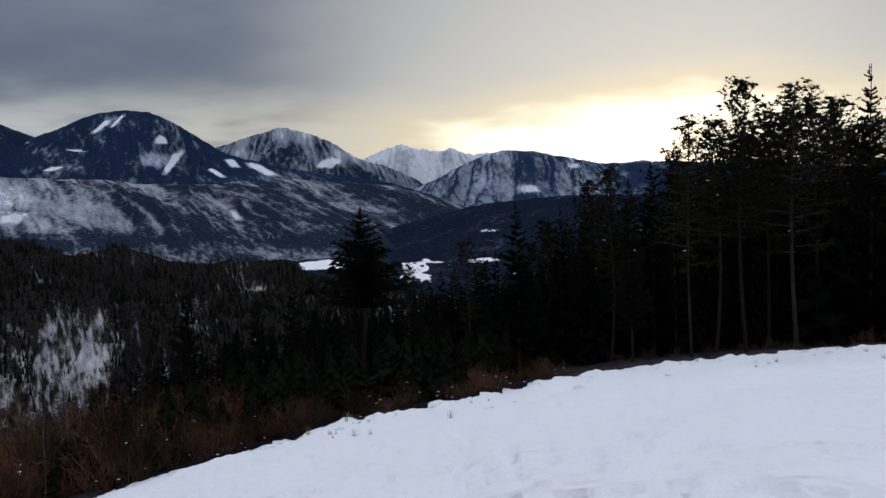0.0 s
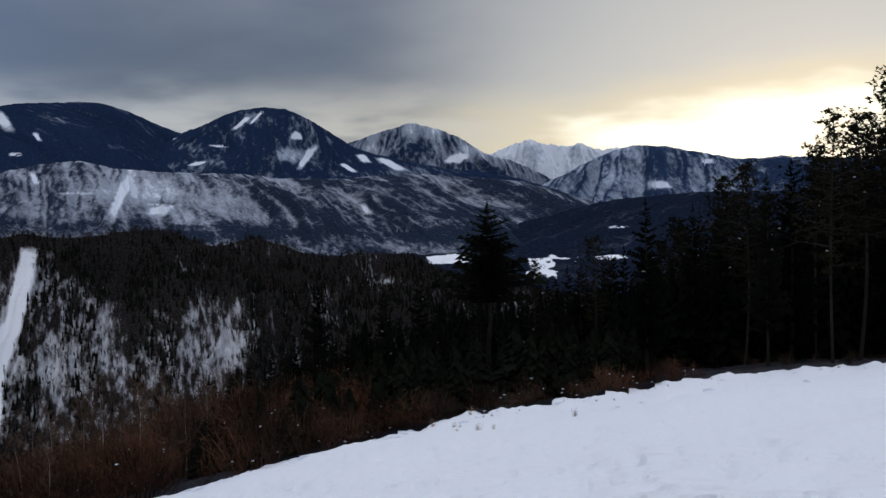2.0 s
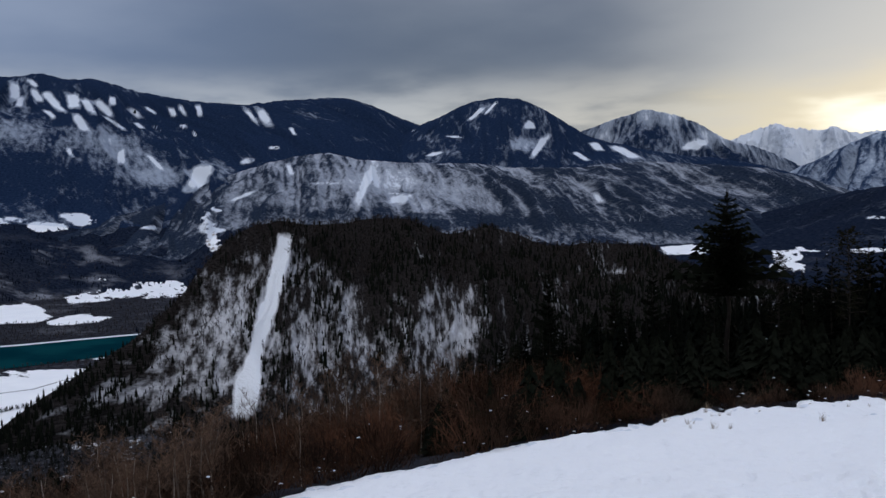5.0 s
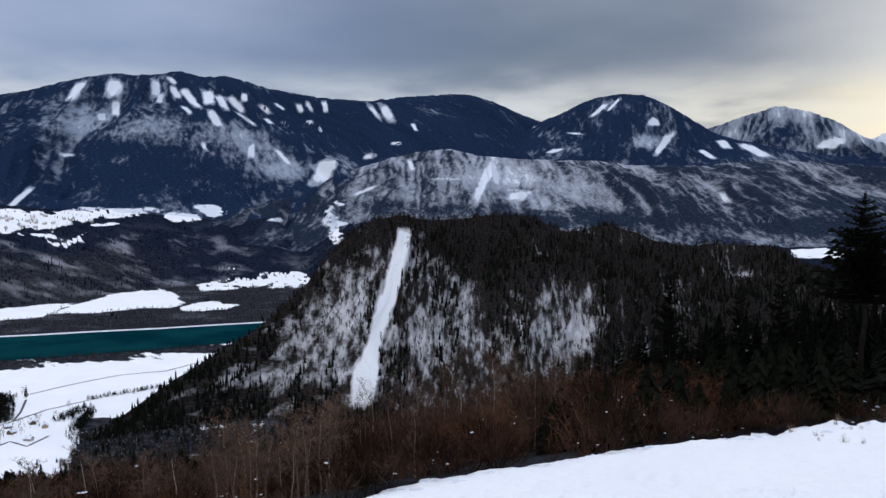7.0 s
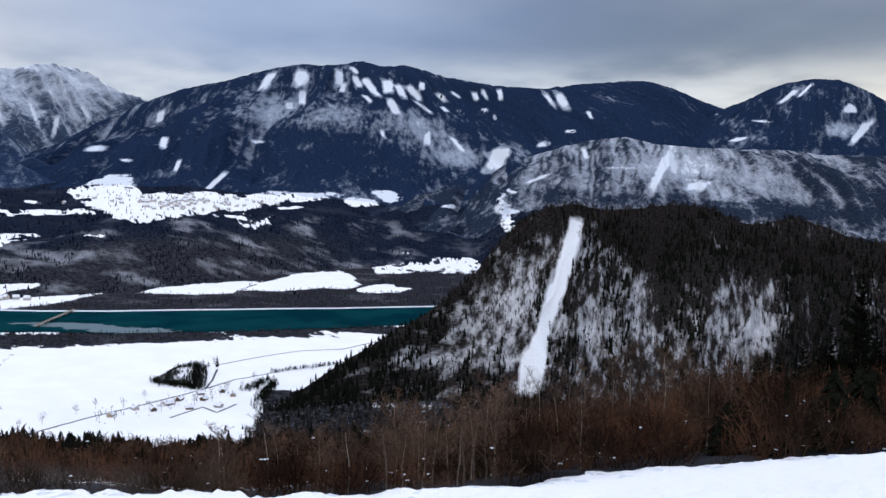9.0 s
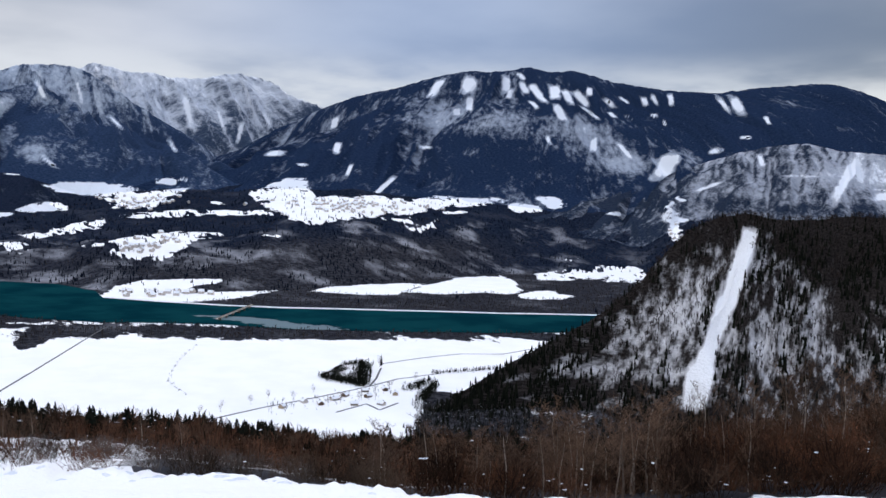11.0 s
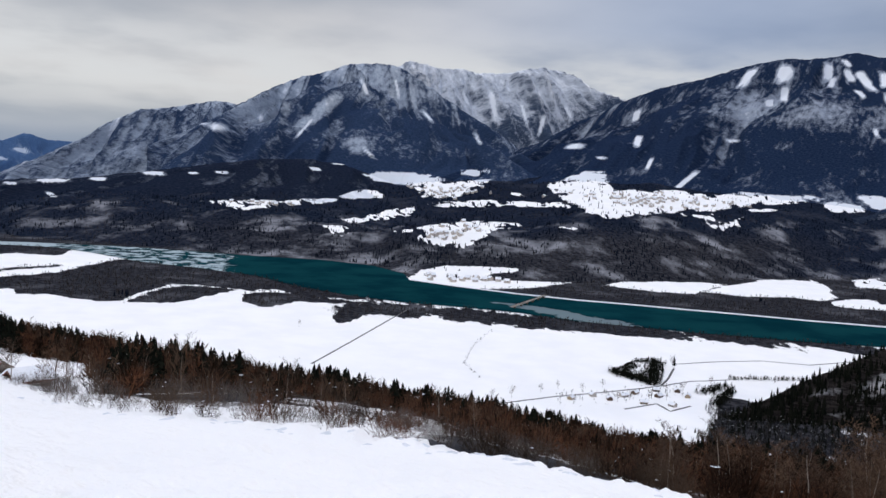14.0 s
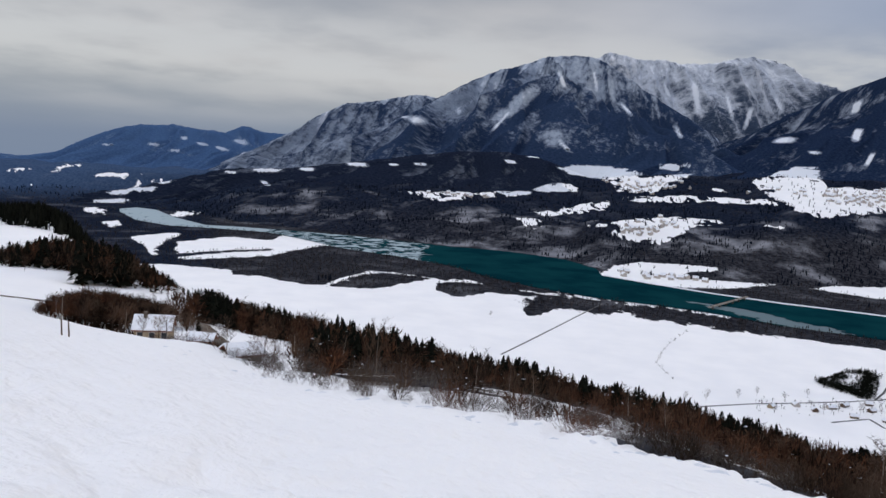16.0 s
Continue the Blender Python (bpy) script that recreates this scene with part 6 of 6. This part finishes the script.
house("cottage", "ochre cottage with a thick snowy roof among bare trees", "", 107.9, 178, 107.9 + 172, 6.8, 5.6, 2.4, 4.4, M_WALL, 3, True, 0.3)
house("shed", "small wooden shed with a snow-covered roof", "", 102.4, 118, 102.4 + 200, 4.2, 3.6, 1.1, 2.0, M_WOOD, 1, False, 0.3)
house("woodshed", "low dark woodshed beside the cottage yard", "", 104.9, 146, 104.9 + 165, 3.4, 2.4, 1.2, 1.9, M_WOOD, 1, False, 0.2)
plant("spruce", "lone dark spruce beside the cottage yard", "tree", "", SPRUCES[0], 105.2, 150, 4.4, 1.3)


def strip(name, mat, pts, width, lift=0.25, high=0.0, step_m=6.0):
    """A ribbon on the ground along (bearing, distance) points; high gives it the body of a wall."""
    p = [place(b, r) for b, r in pts]
    path = []
    for a, b in zip(p[:-1], p[1:]):
        k = max(1, int((b - a).length / step_m))
        path += [a.lerp(b, i / k) for i in range(k)]
    path.append(p[-1])
    rows = []
    for i, q in enumerate(path):
        t = (path[min(i + 1, len(path) - 1)] - path[max(i - 1, 0)]).normalized()
        n = Vector((-t.y, t.x, 0)) * width / 2
        for s, h in ((-1, -1.0), (-1, high), (1, high), (1, -1.0)):
            e = q + n * s
            bb, rr = math.degrees(math.atan2(-e.x, e.y)), math.hypot(e.x, e.y)
            rows.append((e.x, e.y, float(land(bb, rr)) + lift + h))
    return mesh_of(name, np.array(rows), grid_faces(len(path), 4), mat)


tagged(new("garden_wall", strip("garden_wall", M_STONE, [(105.1, 196), (104.2, 176), (103.3, 152), (102.7, 136)], 1.6, 0, 1.5, 3.0)), "long brown retaining wall beside the cottage yard", "wall", kind="structure")
ROADS = [[(85.3, 902), (82.9, 1020), (80.0, 1222), (78.9, 1318)], [(77.5, 737), (71.5, 787), (68.9, 820), (65.5, 860), (62.6, 905), (60.5, 950), (57.7, 988)],
         [(61.4, 1038), (58.8, 1083), (56.4, 1119), (53.6, 1131), (50.4, 1220)], [(61.6, 1009), (61.9, 950), (62.3, 913)], [(64.5, 797), (62.5, 831), (61.6, 808), (60.4, 838)]]
for pts in ROADS:
    tagged(new("field_road", strip("field_road", M_ASPHALT, pts, 2.3, 0.15)), "narrow cleared road across the snowy fields", "road", kind="structure")

tagged(new("lane", strip("lane", M_STONE, [(119, 220), (116.7, 222), (115, 228), (113.6, 236)], 1.3, 0.12)), "narrow dark lane across the snowy slope above the thicket", "lane", kind="structure")


def post_mesh():
    """A weathered round fence post with a sloping, chipped head."""
    bm = bmesh.new()
    bmesh.ops.create_cone(bm, cap_ends=True, segments=9, radius1=0.055, radius2=0.042, depth=1.25, matrix=Matrix.Translation((0, 0, 0.40)))
    for v in bm.verts:
        v.co.x += 0.03 * v.co.z
        if v.co.z > 0.9:
            v.co.z += v.co.y * 0.6
    me = bpy.data.meshes.new("fence_post")
    bm.to_mesh(me)
    bm.free()
    me.materials.append(M_WOOD)
    return me


POST = post_mesh()
for b, r in ((113.28, 55), (112.87, 55.5)):
    ob = tagged(new("fence_post", POST), "weathered wooden fence post standing in the snow", "post", "fence posts in the meadow")
    ob.location, ob.rotation_euler = place(b, r, float(land(b, r))), (0.04, 0.0, b)

# ---- the farm in the valley ----
for i, (b, r) in enumerate([(68.0, 815), (65.5, 827), (64.6, 846), (63.9, 863), (63.3, 826), (62.4, 860), (61.5, 828), (61.3, 893), (60.6, 873), (62.6, 884), (66.6, 835)]):
    house("farmhouse", "pale farmhouse with a snowy roof on the valley floor", "houses of the hamlet", b, r, rng.random() * 360, 5.5 + 3 * rng.random(), 5, 2.0, 3.9, M_WALL if i % 4 == 0 else M_WOOD if i % 2 else M_WHITEWALL, 3)


def hedge(b0, r0, b1, r1, width, height, label, gap=0.5):
    """A dense dark belt of trees between two places, as one joined growth."""
    n = int((place(b0, r0) - place(b1, r1)).length / gap)
    t = np.linspace(0, 1, n) + rng.normal(0, 0.01, n)
    a, b = place(b0, r0), place(b1, r1)
    x, y = a.x + (b.x - a.x) * t + rng.normal(0, width / 3, n), a.y + (b.y - a.y) * t + rng.normal(0, width / 3, n)
    p = np.stack([x, y, np.full(n, DEEP - 0.3)], -1)
    scatter("tree_belt", label, "trees", [shag_shape(k + 80, 0.3 + 0.05 * k, 30) for k in range(3)], p, height * (0.6 + 0.55 * rng.random(n)), M_FARSPRUCE)


hedge(65.5, 955, 62.9, 912, 10, 7, "thick dark evergreen belt round a small snowy copse")
hedge(62.9, 912, 62.8, 1035, 16, 7, "thick dark evergreen belt along the side of a copse")
hedge(64.9, 948, 63.1, 932, 15, 6, "dark growth filling the front of a small copse")
hedge(64.7, 965, 64.0, 1000, 9, 5, "dark growth filling the back of a small copse")
hedge(62.8, 1035, 64.1, 1022, 5, 5.5, "dark evergreen belt behind a small copse")
hedge(64.1, 1020, 65.4, 957, 3.5, 3.5, "low dark belt closing a small copse")
hedge(64.6, 950, 63.0, 965, 20, 5, "dark growth inside a small copse")
hedge(58.4, 945, 59.7, 895, 12, 6, "dark copse beside the hamlet at the hill's foot", 0.6)
hedge(58.0, 925, 58.9, 850, 10, 6, "dark wood edge below the copse", 0.5)
hedge(58.2, 985, 53.8, 1030, 8, 5, "uneven dark tree row along the foot of the hill", 0.9)


def row_of_trees(points, heights, label):
    for (b, r), h in zip(points, heights):
        plant("field_tree", label, "tree", "single trees on the fields", BIRCHES[3 if h > 12 else int(rng.integers(0, 4))], b, r, h, 1.3)


plant("poplar", "tall narrow dark tree beside the field road", "tree", "", SPRUCES[1], 61.6, 1009, 17, 1.0)
row_of_trees([(61.7, 1015), (71.9, 800), (68.9, 850), (66.0, 875), (65.0, 820), (64.2, 835), (63.0, 840), (61.9, 850), (60.9, 900), (73.2, 790), (62.0, 880), (60.0, 905), (59.3, 940), (81.5, 1250), (80.9, 1260), (84.1, 1230), (86.2, 1120), (70.0, 830), (67.3, 845)],
             [12, 10, 9, 8, 11, 9, 10, 8, 9, 9, 10, 8, 10, 9, 8, 10, 8, 8, 9], "bare tree standing alone on the snowy fields")
row_of_trees([(107.2, 150), (105.6, 165), (109.6, 168), (112.2, 165), (104.0, 150), (103.4, 115), (101.0, 110), (99.0, 100), (117.3, 110), (113.3, 100), (115.4, 330), (114.2, 335)], [6, 5, 5, 5, 5, 5, 5, 4.5, 4.5, 3.3, 5, 4.5], "bare fruit tree near the cottage")
row_of_trees([(108.6, 166), (107.6, 160), (106.7, 168), (109.4, 182), (106.2, 182), (105.9, 150), (104.6, 138), (103.6, 126), (110.4, 178), (101.6, 108), (100.2, 104)], [5.0, 4.2, 4.6, 6.0, 5.5, 4.0, 4.0, 3.6, 5.0, 3.4, 3.2], "dark bare fruit tree in front of the cottage")
n = 330
b = rng.uniform(99.5, 110.5, n)
r = np.interp(b, [99, 103, 106, 111], [92, 122, 148, 176]) + rng.uniform(-16, 34, n)
h = 0.5 + 1.7 * rng.random(n) ** 1.5
keep = fbm(b * 1.4, r / 14, 3, 95) > 0.43
scatter("yard_scrub", "grey-brown scrub round the cottage yard", "brush", BUSHES, on_land(b, r)[keep][::2], h[keep][::2], M_TWIG)
scatter("yard_brush", "snow-dusted grey brush round the cottage yard", "brush", BUSHES, on_land(b, r)[keep][1::2], h[keep][1::2], M_GREYTWIG)
# scattered field hedge
n = 60
t = rng.random(n)
b = np.interp(t, [0, .2, .5, .7, .85, 1], [73.5, 74.0, 74.9, 75.2, 74.6, 73.9]) + rng.normal(0, 0.06, n)
r = np.interp(t, [0, .2, .5, .7, .85, 1], [1154, 1100, 1004, 939, 899, 871])
scatter("field_hedge", "broken line of low bushes across the snowfield", "brush", FAR_BUSHES, on_land(b, r), 1.2 + 2.2 * rng.random(n), M_CRESTWOOD)

# gardens and orchard trees of the hamlet, along its lanes
n = 190
b = rng.uniform(60.0, 69.0, n)
r = np.interp(b, [60, 62.5, 65, 69], [930, 868, 842, 806]) + rng.normal(0, 16, n)
keep = fbm(b * 1.6, r / 18, 2, 93) > 0.42
scatter("orchard", "small bare garden trees between the farmhouses", "trees", BARES, on_land(b, r)[keep], (2.0 + 4.0 * rng.random(n) ** 1.5)[keep], M_FARTWIG)

# ---- bridge over the river ----
bridge = tagged(new("river_bridge"), "pale concrete footbridge slanting over the green river", "bridge")
bridge.location = place(71.1, 1445, DEEP)
a, c = place(72.2, 1358), place(70.0, 1534)
span = (c - a).length
bridge.rotation_euler = (0, 0, math.atan2(c.y - a.y, c.x - a.x))
part("deck", boxes("deck", M_WHITEWALL, (-span / 2, span / 2, -2.0, 2.0, 4.2, 4.9), bevel=0.1), bridge)
for k in range(6):
    x = -span / 2 + span * (k + 0.5) / 6
    part("pier", boxes("pier", M_STONE, (x - 0.8, x + 0.8, -1.6, 1.6, -1.0, 4.2), bevel=0.1), bridge)
for y in (-2.0, 1.85):
    part("rail", boxes("rail", M_STONE, (-span / 2, span / 2, y, y + 0.15, 4.9, 5.8)), bridge)

# ---- villages on the terraces ----
VILLAGES = [(63.5, -0.75, 4.6, 0.4, 90), (77.0, -0.9, 2.2, 0.5, 40), (76.5, -3.6, 1.8, 0.6, 24), (75.5, -6.6, 2.5, 0.25, 16), (43.0, -1.2, 0.5, 0.8, 12), (88.0, -2.3, 2.5, 0.12, 12)]


def village_points():
    out = []
    for cb, ce, hw, hh, count in VILLAGES:
        for _ in range(count):
            b, e = cb + rng.normal() * hw * 0.5, ce + rng.normal() * hh * 0.5
            r = np.geomspace(1600, 3390, 300)
            el = np.degrees(np.arctan2(land(np.full(300, b), r) - EYE, r))
            seen = np.maximum.accumulate(el)
            hit = np.nonzero((el >= e) & (el >= seen - 1e-6))[0]
            if len(hit):
                out.append((b, float(r[hit[0]])))
    return out


model = house("village_house", "small village house with a snowy roof on the terrace", "village houses", 63.5, 3000, 20, 11, 8, 4.5, 8.5, M_WHITEWALL, 2, False)
for b, r in village_points():
    copy_thing(model, Matrix.Translation(place(b, r, float(land(b, r)))) @ pose(0, 0, 0, 0, 0, rng.random() * 360))

# ---- dry stalks and tufts at the meadow's edge ----
M_STRAW = plain("dry_grass", (0.16, 0.12, 0.08), (0.36, 0.28, 0.19), 3.0, 0.95, 0.01)


def tuft_mesh(seed):
    g = np.random.default_rng(seed)
    s = Soup()
    for _ in range(26):
        root = Vector((g.normal() * 0.06, g.normal() * 0.06, 0))
        s.blade(root, root + Vector((g.normal() * 0.13, g.normal() * 0.13, 0.25 + 0.3 * g.random())), 0.006, (1, 0, 0))
    return s.mesh("tuft", M_STRAW)


TUFTS = [tuft_mesh(k) for k in range(4)]
for i in range(46):
    b = -24 + 38 * rng.random()
    r = float(line(EDGE_R, b, 1.5)) * (0.72 + 0.27 * rng.random() ** 0.6)
    ob = tagged(new("grass_tuft", TUFTS[i % 4]), "dry grass tuft poking through the snow", "grass tuft", "grass tufts in the meadow")
    ob.location = place(b, r, float(land(b, r)) - 0.03)
    k = 0.35 + 0.6 * rng.random() ** 2
    ob.scale, ob.rotation_euler = (k, k, k), (0, 0, rng.random() * 6.28)
